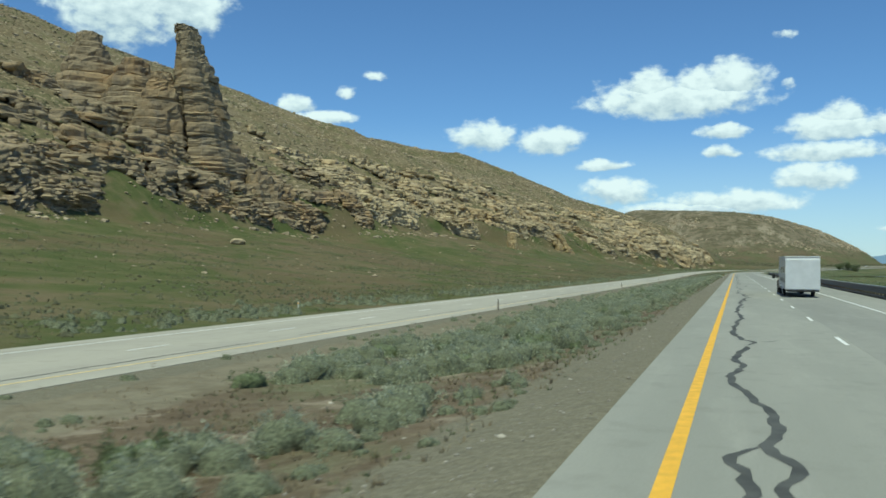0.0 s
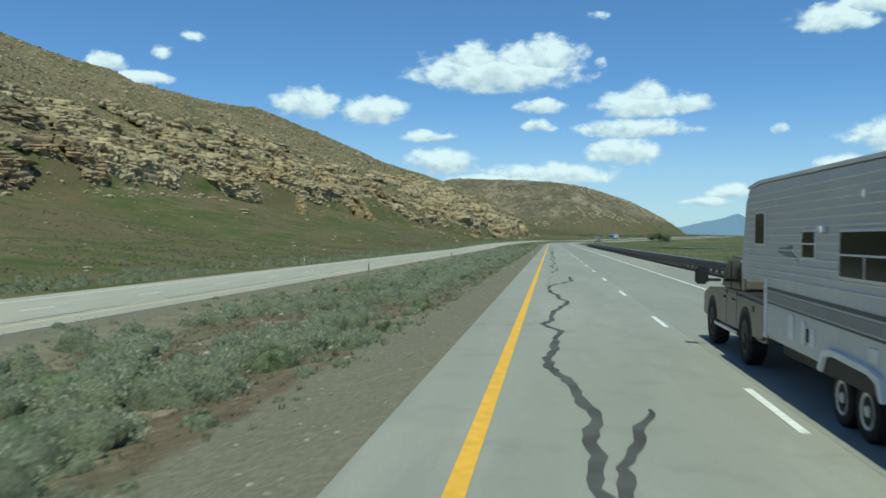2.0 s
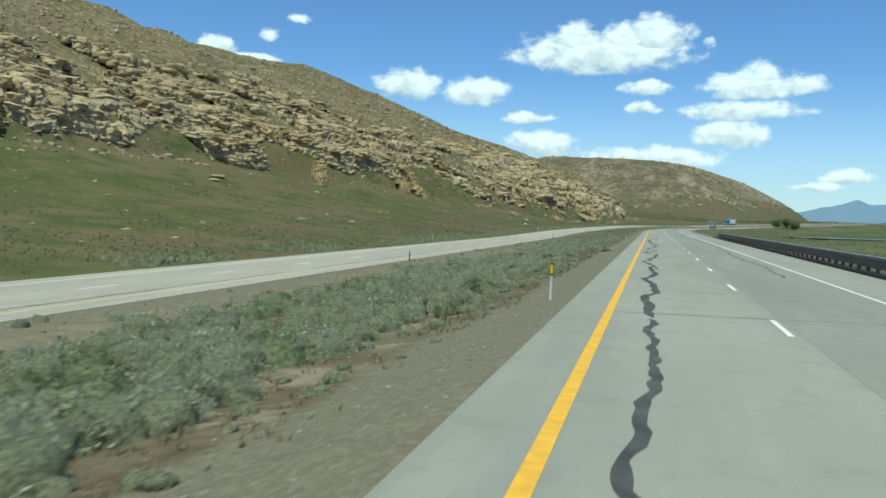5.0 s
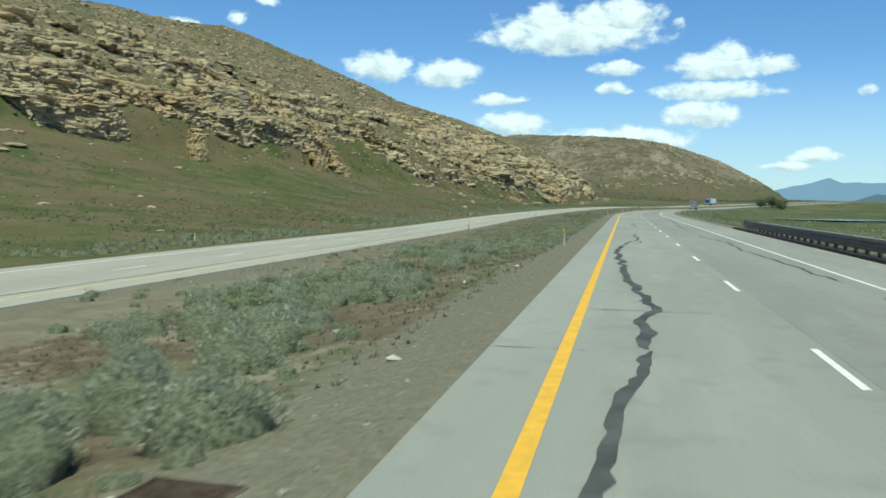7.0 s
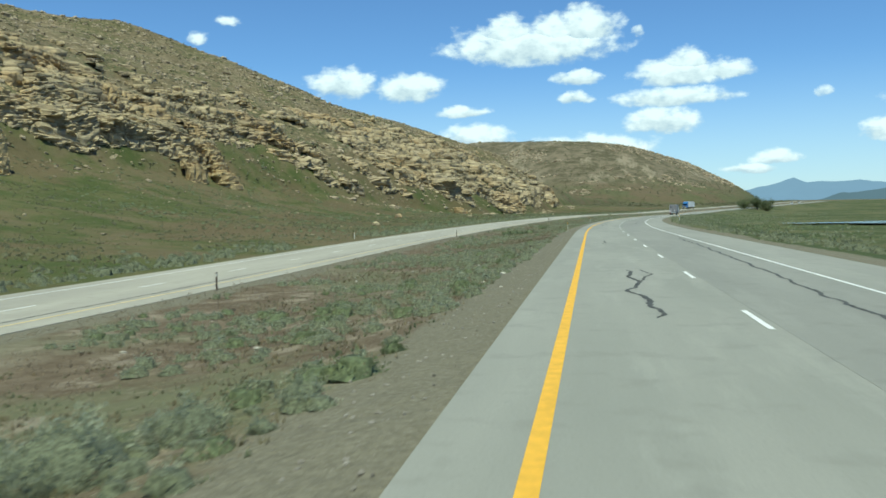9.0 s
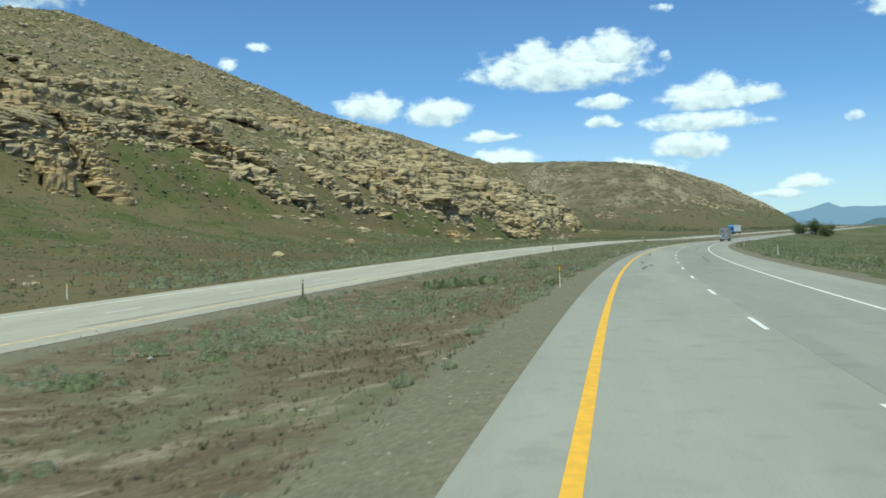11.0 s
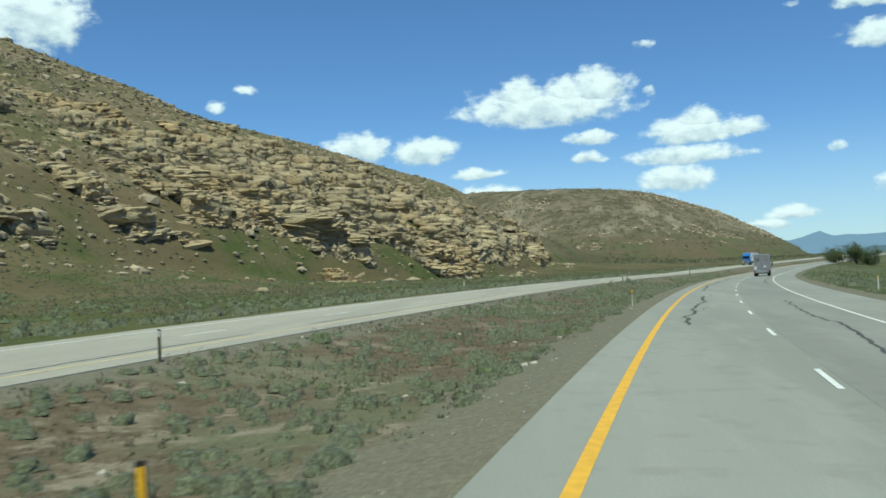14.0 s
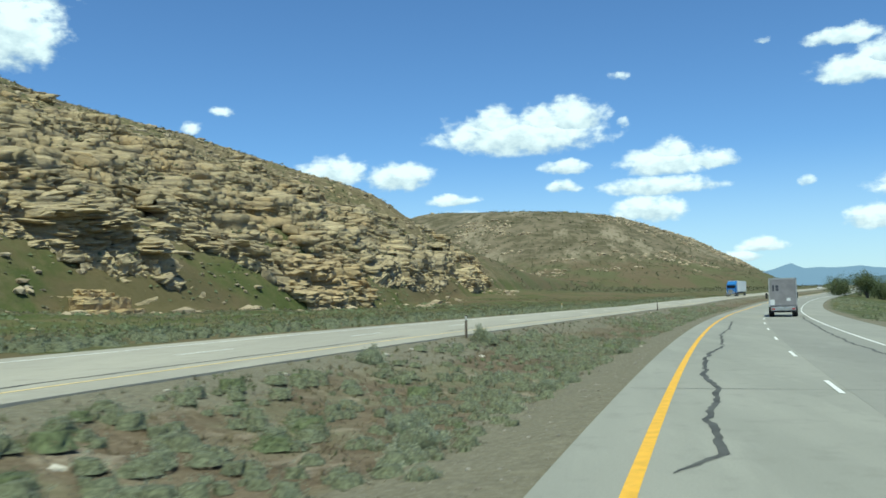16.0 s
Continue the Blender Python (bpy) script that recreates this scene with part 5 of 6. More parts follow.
def joint(y, off0, off1, width, x_of=yellow_x, z_of=road_z, parent=None, seed=0):
    """A sealed seam across the lanes."""
    rng = np.random.RandomState(seed)
    verts, faces, n = [], [], 9
    for k in range(n):
        o = off0 + (off1 - off0) * k / (n - 1)
        for s in (-0.5, 0.5):
            verts.append((float(x_of(y)) + o, y + s * width * rng.uniform(0.5, 1.2) - o * float(heading(y)) + rng.uniform(-0.02, 0.02), float(z_of(y)) + 0.005))
    for k in range(n - 1):
        faces.append((2 * k, 2 * k + 2, 2 * k + 3, 2 * k + 1))
    raw("seam", verts, faces, JOINT, parent)


for k, (y, a, b) in enumerate(((57.6, 0.2, 2.0), (36, 0.3, 3.2), (253.2, 0.4, 2.6), (205.2, -0.9, 1.2), (196.0, -0.6, 3.4), (188.6, 0.0, 6.8), (507.2, 0.9, 2.0), (562.5, -1.0, 5.8), (248.0, -1.1, 0.3), (296, -1.0, 3.4), (362, -1.0, 2.2), (410, 0, 7.4), (120, -1.0, 3.5), (88, -1.1, 0.4), (150, 0, 7.5), (610, -1.0, 3.4), (270.5, -1.0, 0.7))):
    joint(y, a, b, 0.05, parent=near_road, seed=k)


CHROME_BOLT = paint("zinc_bolt", (0.45, 0.45, 0.44), 0.4, 0.8, 20, 0.1)


def delineator(x, y, tall=1.12):
    z = float(land(x, y)) - 0.05
    root = solid("delineator_post", POST_WHITE, None, -0.028, 0.028, -0.004, 0.004, 0, tall - 0.02, 0.002)
    root.location = (x, y, z)
    for side in (-1, 1):
        solid("post_flange", POST_WHITE, root, 0.028 * side - 0.004, 0.028 * side + 0.004, -0.02, 0.012, 0, tall - 0.02, 0.002)
    plate = solid("plate", DARK, root, -0.05, 0.05, -0.034, -0.022, tall - 0.33, tall + 0.02, 0.005, "dark mounting plate")
    solid("reflector", REFLECT, plate, -0.036, 0.036, -0.042, -0.034, tall - 0.29, tall - 0.03, 0.003, "amber reflector")
    solid("bolt", CHROME_BOLT, plate, -0.008, 0.008, -0.042, -0.033, tall - 0.32, tall - 0.305, 0.003)
    root.rotation_euler = (radians(random.uniform(-2, 2)), radians(random.uniform(-3, 3)), 0)
    return tagged(root, "thin pale steel roadside post with an amber reflector", "road marker", "amber marker posts of the median")


for y, off in ((192.2, -1.85), (283, -2.35), (413.3, -2.7), (479, -3.1), (529, -2.75)):
    delineator(float(yellow_x(y)) + off, y)


def marker(x, y, mat, tall, label, group):
    root = solid("marker_post", mat, None, -0.05, 0.05, -0.012, 0.012, -0.1, tall, 0.004)
    root.location = (x, y, float(land(x, y)))
    solid("reflector", POST_WHITE if mat is POST_BROWN else REFLECT, root, -0.035, 0.035, -0.02, -0.013, tall - 0.22, tall - 0.05, 0.003, "small reflector strip")
    return tagged(root, label, "road marker", group)


for y in (72.6, 158, 237, 345, 418, 496, 577, 640):
    marker(float(far_lane_x(y)) + 1.9, y, POST_BROWN, 0.95, "thin dark brown marker post beside the far carriageway", "brown posts of the far carriageway")
for y in (62, 180, 298, 416, 562, 652):
    marker(float(far_lane_x(y)) - 11.5, y, POST_WHITE, 0.9, "thin white marker post at the meadow's edge", "white posts of the meadow's edge")
for y in (462, 540):
    marker(float(yellow_x(y)) + 13.6, y, POST_WHITE, 1.1, "thin white marker post on the outer shoulder", "white posts of the outer shoulder")


def guardrail(y0, y1):
    off, step_y = 11.05, 1.905
    w = ((0.0, 0.0), (0.05, 0.02), (0.085, 0.05), (0.085, 0.10), (0.0, 0.15), (0.0, 0.18), (0.085, 0.22), (0.085, 0.28), (0.0, 0.32), (0.0, 0.35), (0.085, 0.40), (0.085, 0.45), (0.05, 0.49), (0.0, 0.51))
    ys = np.arange(y0, y1, step_y)
    verts, faces = [], []
    for y in ys:
        flare = 0.9 * float(smooth(y, y1 - 14, y1))
        x, z = float(yellow_x(y)) + off + flare, float(road_z(y)) + 0.36
        for back in (0, 1):
            for o, h in w:
                verts.append((x - o + 0.006 * back, y, z + h))
    n = len(w)
    for k in range(len(ys) - 1):
        a, b = 2 * n * k, 2 * n * (k + 1)
        for i in range(n - 1):
            faces.append((a + i, b + i, b + i + 1, a + i + 1))
            faces.append((a + n + i, a + n + i + 1, b + n + i + 1, b + n + i))
        for i in (0, n - 1):
            faces.append((a + i, a + n + i, b + n + i, b + i))
    rail = raw("guardrail", verts, faces, SHADED_WEATHERED, None, "", True)
    post = None
    for k, y in enumerate(ys):
        flare = 0.9 * float(smooth(y, y1 - 14, y1))
        x = float(yellow_x(y)) + off + flare
        if post is None:
            post = solid("post", TIMBER, rail, 0.01, 0.19, -0.08, 0.08, -0.9, 0.80, 0.012, "dark timber post")
            first = post
        else:
            post = new("post", first.data)
            post.parent = rail
        post.location = (x, y, float(road_z(y)))
    end = solid("end_plate", GALVANISED, rail, -0.09, 0.03, -0.05, 0.35, 0.36, 0.87, 0.03, "rounded end plate")
    end.location = (float(yellow_x(ys[-1])) + off + 0.9, float(ys[-1]), 0)
    # pale strip along the top, added for the edge that catches the sun
    cap = ribbon("top_rail", yellow_x, road_z, off - 0.05, off + 0.16, y0, y1 - 12, 0.905, GALVANISED, rail, 6.0, 0.035)
    tagged(cap, "pale strip added for the rail's sunlit top edge")
    return tagged(rail, "long weathered steel guardrail coloured with a shaded face and sunlit top", "guardrail")


guardrail(-60, 322)
# a low dark strip, added in place of shade and weeds below the rail
tagged(ribbon("berm", yellow_x, road_z, 10.78, 11.5, -60, 322, 0.16, RAIL_SHADE, near_road, thick=0.3), "dark strip added for the shade and weeds under the guardrail")


def drain(x, y):
    z = float(land(x, y)) + 0.03
    root = new("drain_grate")
    root.matrix_world = pose(x, y, z, 0, 0, -4)
    for a in (-0.62, 0.58):
        solid("frame_bar", RUST, root, -0.45, 0.45, a, a + 0.04, 0, 0.05, 0.006)
    for a in (-0.45, 0.41):
        solid("frame_bar", RUST, root, a, a + 0.04, -0.58, 0.58, 0, 0.05, 0.006)
    for k in range(9):
        solid("grate_bar", RUST, root, -0.41, 0.41, -0.52 + 0.125 * k, -0.48 + 0.125 * k, 0.005, 0.045, 0.004)
    solid("pit", DARK, root, -0.43, 0.43, -0.6, 0.6, -0.15, -0.02)
    return tagged(root, "rusty iron drain grate in the gravel verge", "drain")


drain(-0.6, 240.9)


# ---- vehicles ----
SIDING = paint("pale_grey_aluminium_siding", (0.62, 0.63, 0.64), 0.45, 0.1, 1.2, 0.06)
TRIM = paint("white_moulded_trim", (0.80, 0.80, 0.78), 0.5, 0, 3, 0.06)
STRIPE = paint("dark_blue_grey_stripe", (0.05, 0.055, 0.07), 0.4, 0, 3, 0.1)
BAND = paint("mid_grey_band", (0.25, 0.26, 0.28), 0.45, 0, 3, 0.1)
TYRE = paint("black_tyre_rubber", (0.018, 0.018, 0.018), 0.85, 0, 12, 0.2)
RIM = paint("painted_white_wheel", (0.60, 0.60, 0.58), 0.45, 0.1, 6, 0.08)
DARK_RIM = paint("dusty_black_wheel", (0.05, 0.05, 0.052), 0.5, 0.3, 6, 0.15)
CHROME = paint("worn_chrome", (0.55, 0.55, 0.56), 0.25, 0.9, 5, 0.1)
TAN_PAINT = paint("dusty_pewter_car_paint", (0.19, 0.175, 0.15), 0.35, 0.4, 2, 0.1)
BOX_GREY = paint("dirty_silver_box_panel", (0.26, 0.25, 0.26), 0.5, 0.2, 1.5, 0.14)
BLUE = paint("bright_blue_cab_paint", (0.035, 0.16, 0.42), 0.35, 0, 2, 0.1)
TRAILER_WHITE = paint("white_trailer_panel", (0.66, 0.67, 0.68), 0.5, 0, 2, 0.06)
RED = paint("red_tail_lamp", (0.45, 0.02, 0.015), 0.3, 0, 6, 0.1)


def glass_material():
    m, t, b = material("dark_tinted_glass", 0.12, 0, 0.06)
    t.links.new(mix(t, grain(t, 2.0), (0.012, 0.014, 0.016), (0.022, 0.025, 0.028)), b.inputs["Base Color"])
    return m


GLASS = glass_material()


def prism(name, mat, parent, outline, x0, x1, round_by=0.0, label=""):
    """An outline of (y, z) drawn out from x0 to x1."""
    bm = bmesh.new()
    a = [bm.verts.new((x0, y, z)) for y, z in outline]
    b = [bm.verts.new((x1, y, z)) for y, z in outline]
    n = len(outline)
    bm.faces.new(a)
    bm.faces.new(b[::-1])
    for i in range(n):
        bm.faces.new((a[i], b[i], b[(i + 1) % n], a[(i + 1) % n]))
    bmesh.ops.recalc_face_normals(bm, faces=bm.faces)
    if round_by:
        bmesh.ops.bevel(bm, geom=bm.edges, offset=round_by, segments=2, affect="EDGES")
    return part(name, bm, mat, parent, label)


def wheel(parent, x, y, r, wide, side, rim_mat=RIM):
    """A tyre with its rim; side -1 shows the rim to -x."""
    def turned(name, profile, mat, up):
        bm = bmesh.new()
        rings = []
        for o, q in profile:
            rings.append([bm.verts.new((o, q * math.cos(k * 2 * math.pi / 28), q * math.sin(k * 2 * math.pi / 28))) for k in range(28)])
        for lo, hi in zip(rings, rings[1:]):
            for k in range(28):
                bm.faces.new((lo[k], lo[(k + 1) % 28], hi[(k + 1) % 28], hi[k]))
        for ring in (rings[0], rings[-1]):
            bm.faces.new(ring)
        bmesh.ops.recalc_face_normals(bm, faces=bm.faces)
        return part(name, bm, mat, up)
    h = wide / 2
    tyre = turned("wheel", ((-h * 0.8, r * 0.62), (-h, r * 0.72), (-h, r * 0.9), (-h * 0.7, r), (h * 0.7, r), (h, r * 0.9), (h, r * 0.72), (h * 0.8, r * 0.62)), TYRE, parent)
    tyre.location = (x, y, r)
    s = side
    rim = turned("rim", ((s * h * 0.3, r * 0.62), (s * h * 0.95, r * 0.60), (s * h * 0.9, r * 0.52), (s * h * 0.55, r * 0.44), (s * h * 0.75, r * 0.2), (s * h * 1.05, r * 0.16)), rim_mat, tyre)
    return tyre


def camper(x, y, turn):
    root = new("camper_trailer")
    root.matrix_world = pose(x, y, 0, 0, 0, turn)
    w = 2.45
    prism("body", SIDING, root, ((-5.2, 0.58), (4.05, 0.66), (4.0, 1.55), (5.75, 1.48), (5.92, 1.72), (5.62, 2.9), (5.35, 3.14), (4.6, 3.20), (-5.0, 3.10), (-5.25, 2.9)), 0.0, w, 0.05)
    prism("roof_edge", TRIM, root, ((-5.2, 3.07), (4.6, 3.17), (5.38, 3.11), (5.40, 3.16), (4.6, 3.225), (-5.2, 3.125)), -0.02, w + 0.02, 0.008, "white roof trim")
    for k in range(13):
        z = 1.62 + 0.112 * k
        solid("siding_rib", TRIM, root, -0.022, 0.006, -5.15, 5.66 - 0.03 * abs(k - 3), z, z + 0.022, 0.006)
    prism("stripe", STRIPE, root, ((-5.15, 1.40), (3.9, 1.48), (3.9, 1.435), (-5.15, 1.345)), -0.012, 0.0)
    prism("stripe", BAND, root, ((-5.15, 1.31), (3.9, 1.405), (3.9, 1.27), (-5.15, 1.165)), -0.010, 0.0, 0, "mid-grey band")
    prism("stripe", STRIPE, root, ((-5.15, 1.135), (3.9, 1.245), (3.9, 1.225), (-5.15, 1.105)), -0.012, 0.0, 0, "thin dark line")

    def window(y0, y1, z0, z1, bars=(), cross=None):
        f = solid("window", TRIM, root, -0.03, 0.01, y0 - 0.04, y1 + 0.04, z0 - 0.04, z1 + 0.04, 0.012)
        solid("pane", GLASS, f, -0.036, -0.012, y0, y1, z0, z1, 0.004)
        for b in bars:
            solid("window_bar", TRIM, f, -0.042, -0.02, b - 0.012, b + 0.012, z0, cross if cross else z1, 0.003)
        if cross:
            solid("window_bar", TRIM, f, -0.042, -0.02, y0, y1, cross - 0.012, cross + 0.012, 0.003)
    window(4.12, 4.70, 2.17, 2.66)
    window(1.38, 1.92, 2.00, 2.34, (), 2.18)
    window(-1.35, 0.34, 1.80, 2.33, (-0.5,), 2.06)
    window(-4.2, -3.0, 1.85, 2.35)
    solid("porch_lamp", TRIM, root, -0.09, 0.0, 0.92, 1.12, 2.32, 2.41, 0.02, "white plastic porch lamp")
    solid("roof_vent_cap", TRIM, root, -0.06, 0.0, -0.5, -0.38, 2.70, 2.80, 0.02)
    for y0, y1, z0, z1 in ((2.35, 2.62, 0.80, 1.16), (1.75, 1.98, 0.80, 1.12), (1.35, 1.58, 0.82, 1.06), (-2.6, -1.9, 0.72, 1.0), (-0.9, -0.62, 0.92, 1.08)):
        solid("hatch", TRIM, root, -0.022, 0.0, y0, y1, z0, z1, 0.008, "white access hatch")
    solid("outlet", DARK, root, -0.03, 0.0, 1.60, 1.70, 0.86, 1.04, 0.006)
    solid("corner_trim", TRIM, root, -0.03, 0.02, 3.90, 4.06, 0.66, 1.62, 0.01)
    prism("wheel_arch", TRIM, root, ((-1.15, 0.55), (-1.02, 0.80), (-0.7, 0.86), (0.62, 0.90), (0.92, 0.84), (1.10, 0.58), (1.0, 0.56), (0.84, 0.77), (0.6, 0.82), (-0.68, 0.78), (-0.94, 0.72), (-1.05, 0.54)), -0.06, 0.04, 0.008, "white arch trim")
    prism("wheel_well", DARK, root, ((-1.02, 0.57), (-0.9, 0.73), (-0.66, 0.78), (0.58, 0.81), (0.82, 0.76), (0.97, 0.57)), -0.012, 0.002, 0, "dark wheel well")
    # swoosh mark on the side
    prism("side_mark", BAND, root, ((2.75, 2.10), (3.1, 2.13), (3.35, 2.05), (2.9, 2.0), (2.2, 1.93), (2.2, 1.955)), -0.012, 0.0)
    prism("side_mark", BAND, root, ((2.6, 2.16), (2.95, 2.11), (2.75, 2.06), (2.5, 2.12)), -0.012, 0.0)
    for wy in (0.40, -0.45):
        for wx, s in ((0.13, -1), (w - 0.13, 1)):
            wheel(root, wx, wy, 0.345, 0.21, s)
    solid("chassis", DARK, root, 0.25, w - 0.25, -5.0, 3.9, 0.42, 0.60)
    solid("bumper", DARK, root, 0.1, w - 0.1, -5.35, -5.22, 0.45, 0.58, 0.02)
    return tagged(root, "long pale grey fifth-wheel camper with dark stripes", "trailer")


def pickup(x, y, turn):
    root = new("pickup_truck")
    root.matrix_world = pose(x, y, 0, 0, 0, turn)
    w = 1.98
    prism("body", TAN_PAINT, root, ((-1.05, 0.55), (-1.05, 1.22), (1.05, 1.26), (3.05, 1.24), (4.35, 1.18), (4.62, 1.08), (4.66, 0.55), (4.3, 0.50), (-0.8, 0.50)), 0.0, w, 0.07)
    prism("cab", TAN_PAINT, root, ((1.05, 1.22), (1.12, 1.80), (1.3, 1.90), (2.35, 1.91), (2.6, 1.84), (3.2, 1.22)), 0.10, w - 0.10, 0.06)
    for y0, y1, y2, y3 in ((1.22, 2.0, 1.98, 1.25), (2.08, 3.0, 2.5, 2.08)):
        prism("side_window", GLASS, root, ((y0, 1.28), (y1, 1.28), (y2, 1.78), (y3, 1.79)), 0.085, 0.12)
    prism("windscreen", GLASS, root, ((2.62, 1.82), (3.2, 1.24), (3.23, 1.26), (2.66, 1.84)), 0.2, w - 0.2)
    solid("door_seam", DARK, root, -0.004, 0.02, 2.04, 2.055, 0.6, 1.25)
    solid("door_seam", DARK, root, -0.004, 0.02, 1.08, 1.095, 0.6, 1.25)
    for y0 in (1.25, 2.12):
        solid("door_handle", DARK, root, -0.03, 0.01, y0, y0 + 0.18, 1.08, 1.12, 0.01)
    solid("running_board", CHROME, root, -0.05, 0.12, 0.9, 3.1, 0.46, 0.53, 0.02, "tubular chrome running board")
    for y0 in (0.35, 3.55):
        prism("wheel_well", DARK, root, tuple((y0 + 0.56 * math.cos(a), 0.48 + 0.56 * math.sin(a)) for a in [math.pi * k / 10 for k in range(11)]), -0.006, 0.2)
    for wy in (0.35, 3.55):
        for wx, s in ((0.14, -1), (w - 0.14, 1)):
            wheel(root, wx, wy, 0.48, 0.32, s, DARK_RIM)
    for side in (-1, 1):
        base = 0.05 if side < 0 else w - 0.05
        arm = solid("mirror", DARK, root, min(base, base + side * 0.30), max(base, base + side * 0.30), 2.90, 2.96, 1.36, 1.42, 0.01)
        solid("mirror_head", DARK, arm, min(base + side * 0.26, base + side * 0.52), max(base + side * 0.26, base + side * 0.52), 2.86, 3.02, 1.30, 1.66, 0.04, "tall black towing mirror")
    solid("front_bumper", CHROME, root, 0.05, w - 0.05, 4.60, 4.80, 0.52, 0.78, 0.04)
    solid("fuel_cap", DARK, root, -0.005, 0.01, -0.35, -0.2, 0.98, 1.1, 0.01)
    return tagged(root, "dusty pewter pickup truck towing the camper", "truck")


camper(4.42, 76.2, -0.7)
pickup(4.50, 81.45, -0.7)


def box_truck(y):
    off = 4.35
    root = new("box_truck")
    root.matrix_world = pose(float(yellow_x(y)) + off, y, float(road_z(y)), 0, 0, -math.degrees(math.atan(float(heading(y)))))
    w = 2.55
    box_ = solid("cargo_box", BOX_GREY, root, 0, w, 0, 7.0, 1.05, 3.75, 0.04)
    for x0, x1 in ((0.0, 0.1), (w - 0.1, w)):
        solid("corner_post", GALVANISED, box_, x0, x1, -0.03, 0.06, 1.0, 3.76, 0.01)
    solid("roof_rail", GALVANISED, box_, 0.0, w, -0.03, 0.05, 3.62, 3.77, 0.01)
    for k in range(8):
        solid("door_slat", BOX_GREY, box_, 0.12, w - 0.12, -0.018, 0.0, 1.15 + 0.31 * k, 1.44 + 0.31 * k, 0.008)
    for px, pz, a in ((0.62, 2.8, 0), (0.62, 2.95, 1), (0.62, 2.65, 1)):
        solid("door_mark", STRIPE, box_, px - (0.28 if not a else -0.02), px - (0.12 if not a else -0.28), -0.03, -0.012, pz - (0.3 if not a else 0.13), pz + (0.3 if not a else 0.13))
    solid("door_mark", TRAILER_WHITE, box_, 1.6, 1.95, -0.03, -0.012, 1.55, 1.85)
    prism("door_mark", TRAILER_WHITE, box_, ((-0.03, 1.15), (-0.012, 1.15), (-0.012, 1.7), (-0.03, 1.7)), 0.1, 0.5)
    solid("lift_gate", GALVANISED, root, 0.15, w - 0.15, -0.22, 0.0, 0.62, 1.02, 0.03)
    solid("bumper", DARK, root, 0.1, w - 0.1, -0.15, 0.05, 0.45, 0.62, 0.02)
    for x0 in (0.25, w - 0.5):
        solid("tail_lamp", RED, root, x0, x0 + 0.25, -0.24, -0.2, 0.72, 0.84, 0.01)
    solid("chassis", DARK, root, 0.6, w - 0.6, 0.0, 8.6, 0.55, 1.0)
    cab = solid("cab", TRAILER_WHITE, root, 0.1, w - 0.1, 7.2, 9.2, 0.7, 2.6, 0.12)
    solid("windscreen", GLASS, cab, 0.3, w - 0.3, 9.15, 9.22, 1.7, 2.4, 0.02)
    for x0, x1 in ((-0.32, -0.12), (w + 0.12, w + 0.32)):
        arm = solid("mirror", DARK, root, min(x0, 0.1) if x0 < 0 else w - 0.1, x1 if x0 > 0 else 0.1, 7.9, 7.95, 2.05, 2.1, 0.01)
        solid("mirror_head", DARK, arm, x0, x1, 7.85, 8.0, 1.75, 2.35, 0.03)
    for wy in (1.9, 8.2):
        for wx, s in ((0.2, -1), (w - 0.2, 1)):
            wheel(root, wx, wy, 0.5, 0.5 if wy < 3 else 0.28, s)
    return tagged(root, "grey box truck with a dented silver rear door", "truck")


box_truck(629)


def big_rig(y):
    """A tractor with its trailer, coming towards the eye on the far carriageway."""
    root = new("semi_truck")
    root.matrix_world = pose(float(far_lane_x(y)) - 4.6, y, float(far_lane_z(y)), 0, 0, 180 - math.degrees(math.atan(float(heading(y)))))
    cab = solid("cab", BLUE, root, -1.2, 1.2, -2.4, 0.0, 0.8, 3.1, 0.18)
    prism("roof_fairing", BLUE, cab, ((-2.3, 3.05), (-0.3, 3.05), (-1.9, 3.9), (-2.3, 3.95)), -1.15, 1.15, 0.05)
    solid("hood", BLUE, root, -0.95, 0.95, -0.05, 1.6, 0.7, 1.95, 0.16)
    solid("windscreen", GLASS, cab, -1.0, 1.0, -0.03, 0.02, 2.1, 2.85, 0.01)
    solid("grille", CHROME, root, -0.6, 0.6, 1.58, 1.64, 0.85, 1.75, 0.02)
    solid("bumper", CHROME, root, -1.2, 1.2, 1.6, 1.85, 0.4, 0.78, 0.04)
    for x0 in (-0.92, 0.67):
        solid("headlamp", TRAILER_WHITE, root, x0, x0 + 0.25, 1.56, 1.66, 1.0, 1.25, 0.03)
    solid("cargo_trailer", TRAILER_WHITE, root, -1.28, 1.28, -17.0, -3.1, 1.2, 4.05, 0.04, "plain white trailer")
    solid("chassis", DARK, root, -0.5, 0.5, -16.8, 1.2, 0.7, 1.2)
    for wy in (0.7, -2.2, -3.4, -14.6, -15.9):
        for wx, s in ((-1.05, -1), (1.05, 1)):
            wheel(root, wx, wy, 0.5, 0.3, s, CHROME)
    return tagged(root, "blue tractor truck pulling a white trailer", "truck")


big_rig(775)


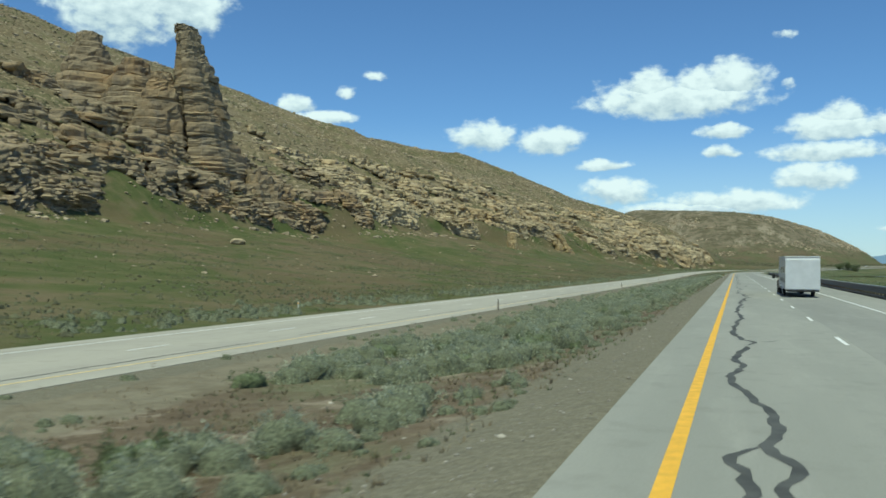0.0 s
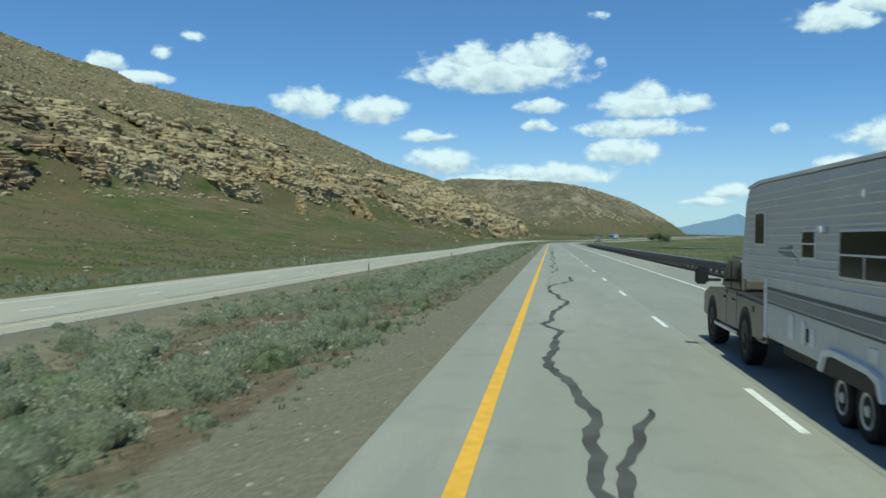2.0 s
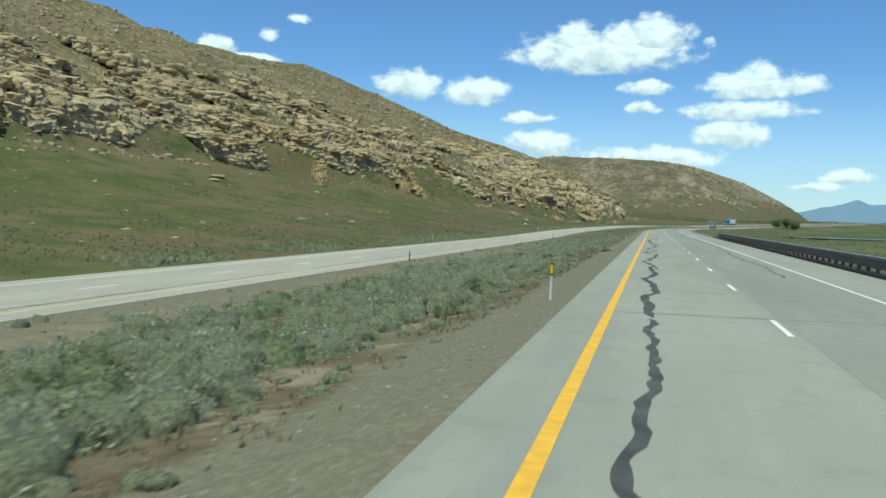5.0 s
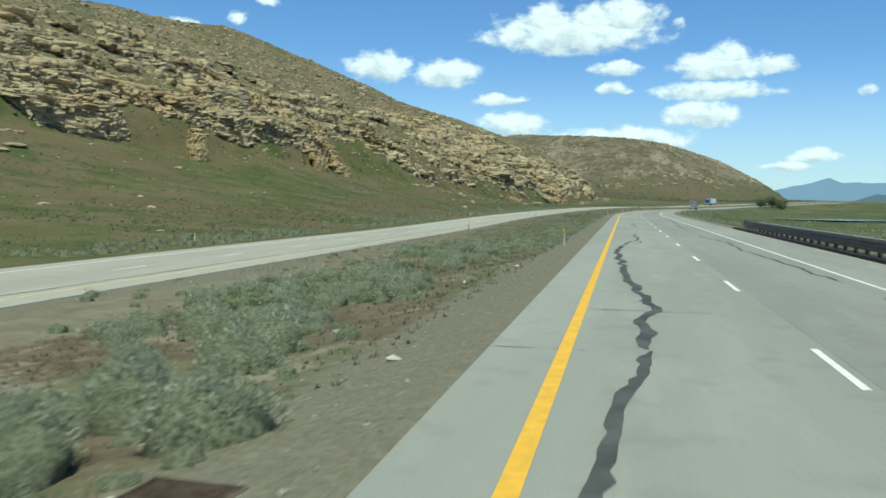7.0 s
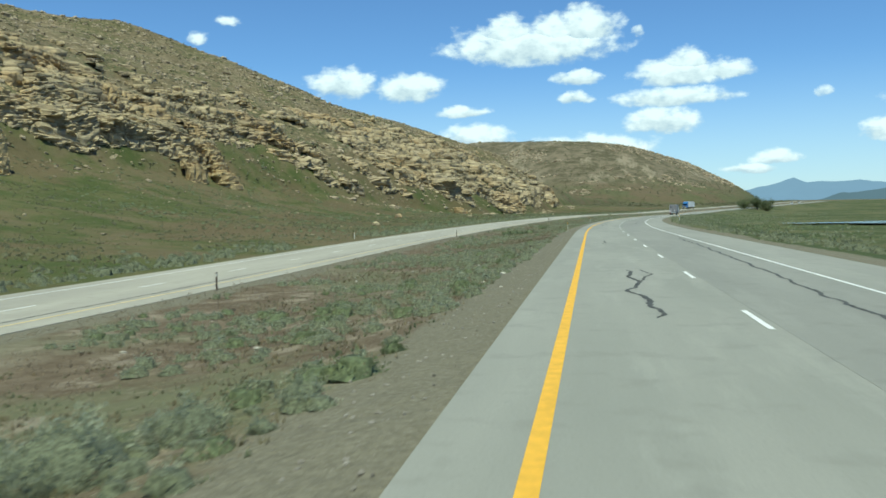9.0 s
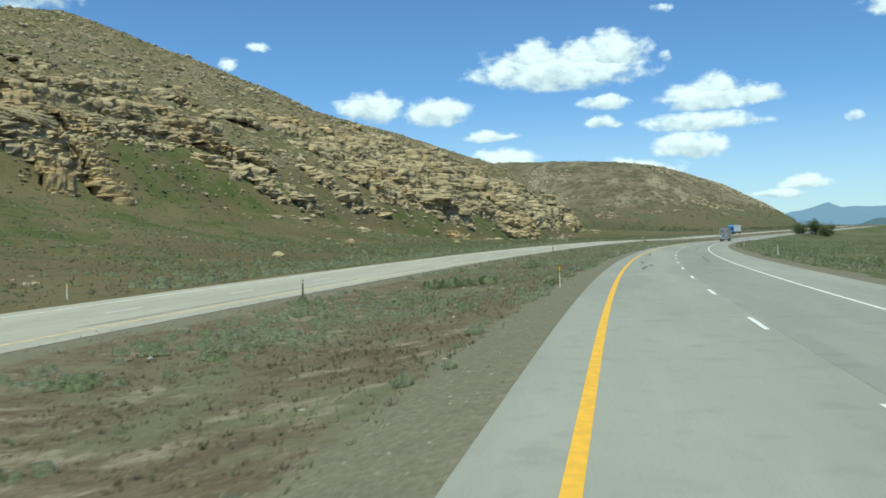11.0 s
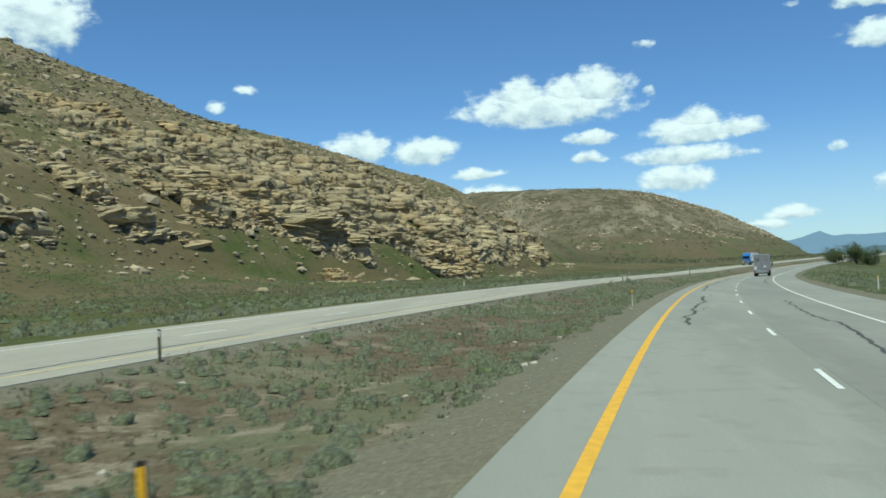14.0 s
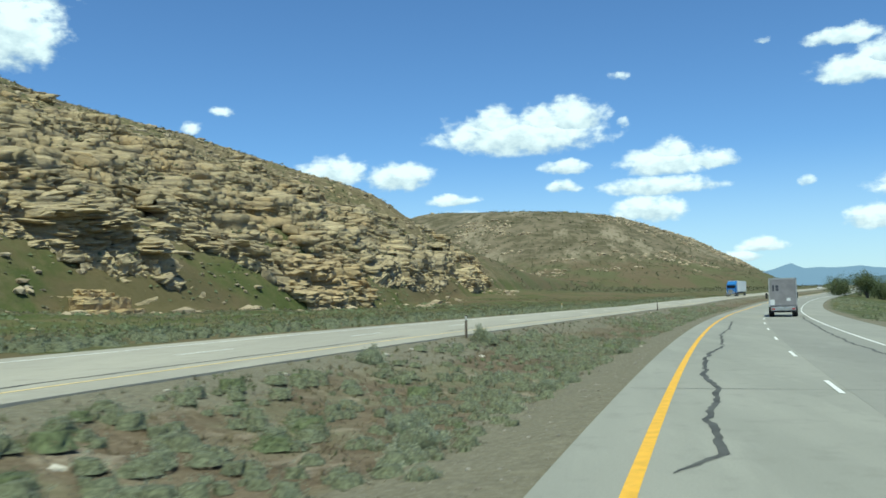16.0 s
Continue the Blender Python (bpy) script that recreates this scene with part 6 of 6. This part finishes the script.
def small_car(x, y, z, turn, mat, label):
    root = new("car")
    root.matrix_world = pose(x, y, z, 0, 0, turn)
    prism("body", mat, root, ((-2.2, 0.35), (-2.25, 0.95), (-1.2, 1.0), (1.0, 0.95), (2.1, 0.85), (2.25, 0.4)), -0.9, 0.9, 0.06)
    prism("cabin", GLASS, root, ((-2.0, 0.95), (-1.6, 1.55), (0.2, 1.58), (1.0, 0.95)), -0.75, 0.75, 0.05)
    solid("roof", mat, root, -0.7, 0.7, -1.6, 0.25, 1.56, 1.62, 0.02)
    for wy in (-1.4, 1.4):
        for wx, s in ((-0.78, -1), (0.78, 1)):
            wheel(root, wx, wy, 0.34, 0.22, s)
    return tagged(root, label, "car")


small_car(float(yellow_x(1040)) + 5.6, 1040, float(road_z(1040)), -18, TRAILER_WHITE, "small white car far along the highway")
small_car(float(yellow_x(1120)) + 1.9, 1120, float(road_z(1120)), -18, TRAILER_WHITE, "small white car far along the highway")
small_car(float(far_lane_x(1000)) - 2.0, 1000, float(far_lane_z(1000)), 162, TRAILER_WHITE, "small white oncoming car on the far carriageway")


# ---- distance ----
# distance haze is put into the hills' colour, which glows by itself
def haze_glow_material(name, colour):
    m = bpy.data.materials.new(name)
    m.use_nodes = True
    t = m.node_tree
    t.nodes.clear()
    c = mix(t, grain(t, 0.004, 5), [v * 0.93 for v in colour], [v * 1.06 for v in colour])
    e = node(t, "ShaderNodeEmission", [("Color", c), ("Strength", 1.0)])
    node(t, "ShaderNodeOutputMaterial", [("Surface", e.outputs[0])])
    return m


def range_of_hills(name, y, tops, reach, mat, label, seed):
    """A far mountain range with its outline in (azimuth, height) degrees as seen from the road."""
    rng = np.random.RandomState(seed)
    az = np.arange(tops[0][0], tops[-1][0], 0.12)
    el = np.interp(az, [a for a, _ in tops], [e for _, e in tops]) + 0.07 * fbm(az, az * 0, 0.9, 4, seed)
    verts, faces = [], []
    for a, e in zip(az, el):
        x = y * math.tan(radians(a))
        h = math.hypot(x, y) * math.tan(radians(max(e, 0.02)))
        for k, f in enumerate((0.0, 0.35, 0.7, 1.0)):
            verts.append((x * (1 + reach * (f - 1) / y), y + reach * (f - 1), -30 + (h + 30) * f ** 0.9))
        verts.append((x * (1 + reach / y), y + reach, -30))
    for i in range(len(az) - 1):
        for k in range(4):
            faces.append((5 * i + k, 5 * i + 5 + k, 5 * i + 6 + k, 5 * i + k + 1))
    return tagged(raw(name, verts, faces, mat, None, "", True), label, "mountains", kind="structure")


range_of_hills("backdrop_far", 4400, ((6, 0.4), (8.5, 0.75), (10.2, 1.15), (11.0, 1.3), (12.1, 1.62), (12.8, 1.35), (14.4, 1.4), (15.5, 1.45), (17, 1.2), (19, 1.5), (22, 1.2), (27, 1.6), (34, 1.3), (42, 1.7), (50, 1.2), (58, 0.4)), 300, haze_glow_material("glowing_blue_haze", (0.235, 0.36, 0.53)), "hazy blue mountain range on the horizon", 5)
range_of_hills("backdrop_near", 4000, ((12.0, 0.1), (13.4, 0.42), (14.6, 0.72), (16.0, 0.85), (18, 1.05), (21, 0.8), (26, 1.1), (33, 0.9), (41, 1.2), (50, 0.8), (58, 0.2)), 250, haze_glow_material("glowing_blue_green_haze", (0.135, 0.205, 0.265)), "darker foothills before the mountains, their blue-green haze painted in", 6)


def pond(x, y, a, b, z):
    m, t, bs = material("pond_water", 0.05, 0, 0.5)
    t.links.new(mix(t, grain(t, 0.2), (0.05, 0.07, 0.075), (0.07, 0.09, 0.09)), bs.inputs["Base Color"])
    bump(t, bs, grain(t, 2.0), 0.2, 0.02)
    n = 40
    verts = [(x, y, z)] + [(x + a * (1 + 0.2 * math.sin(3 * k * 0.157)) * math.cos(k * 2 * math.pi / n), y + b * (1 + 0.25 * math.sin(5 * k * 0.157)) * math.sin(k * 2 * math.pi / n), z) for k in range(n)]
    return tagged(raw("water", verts, [(0, 1 + k, 1 + (k + 1) % n) for k in range(n)], m), "still pale pond on the green flats", "water", kind="structure")


pond(78, 512, 26, 14, -1.72)
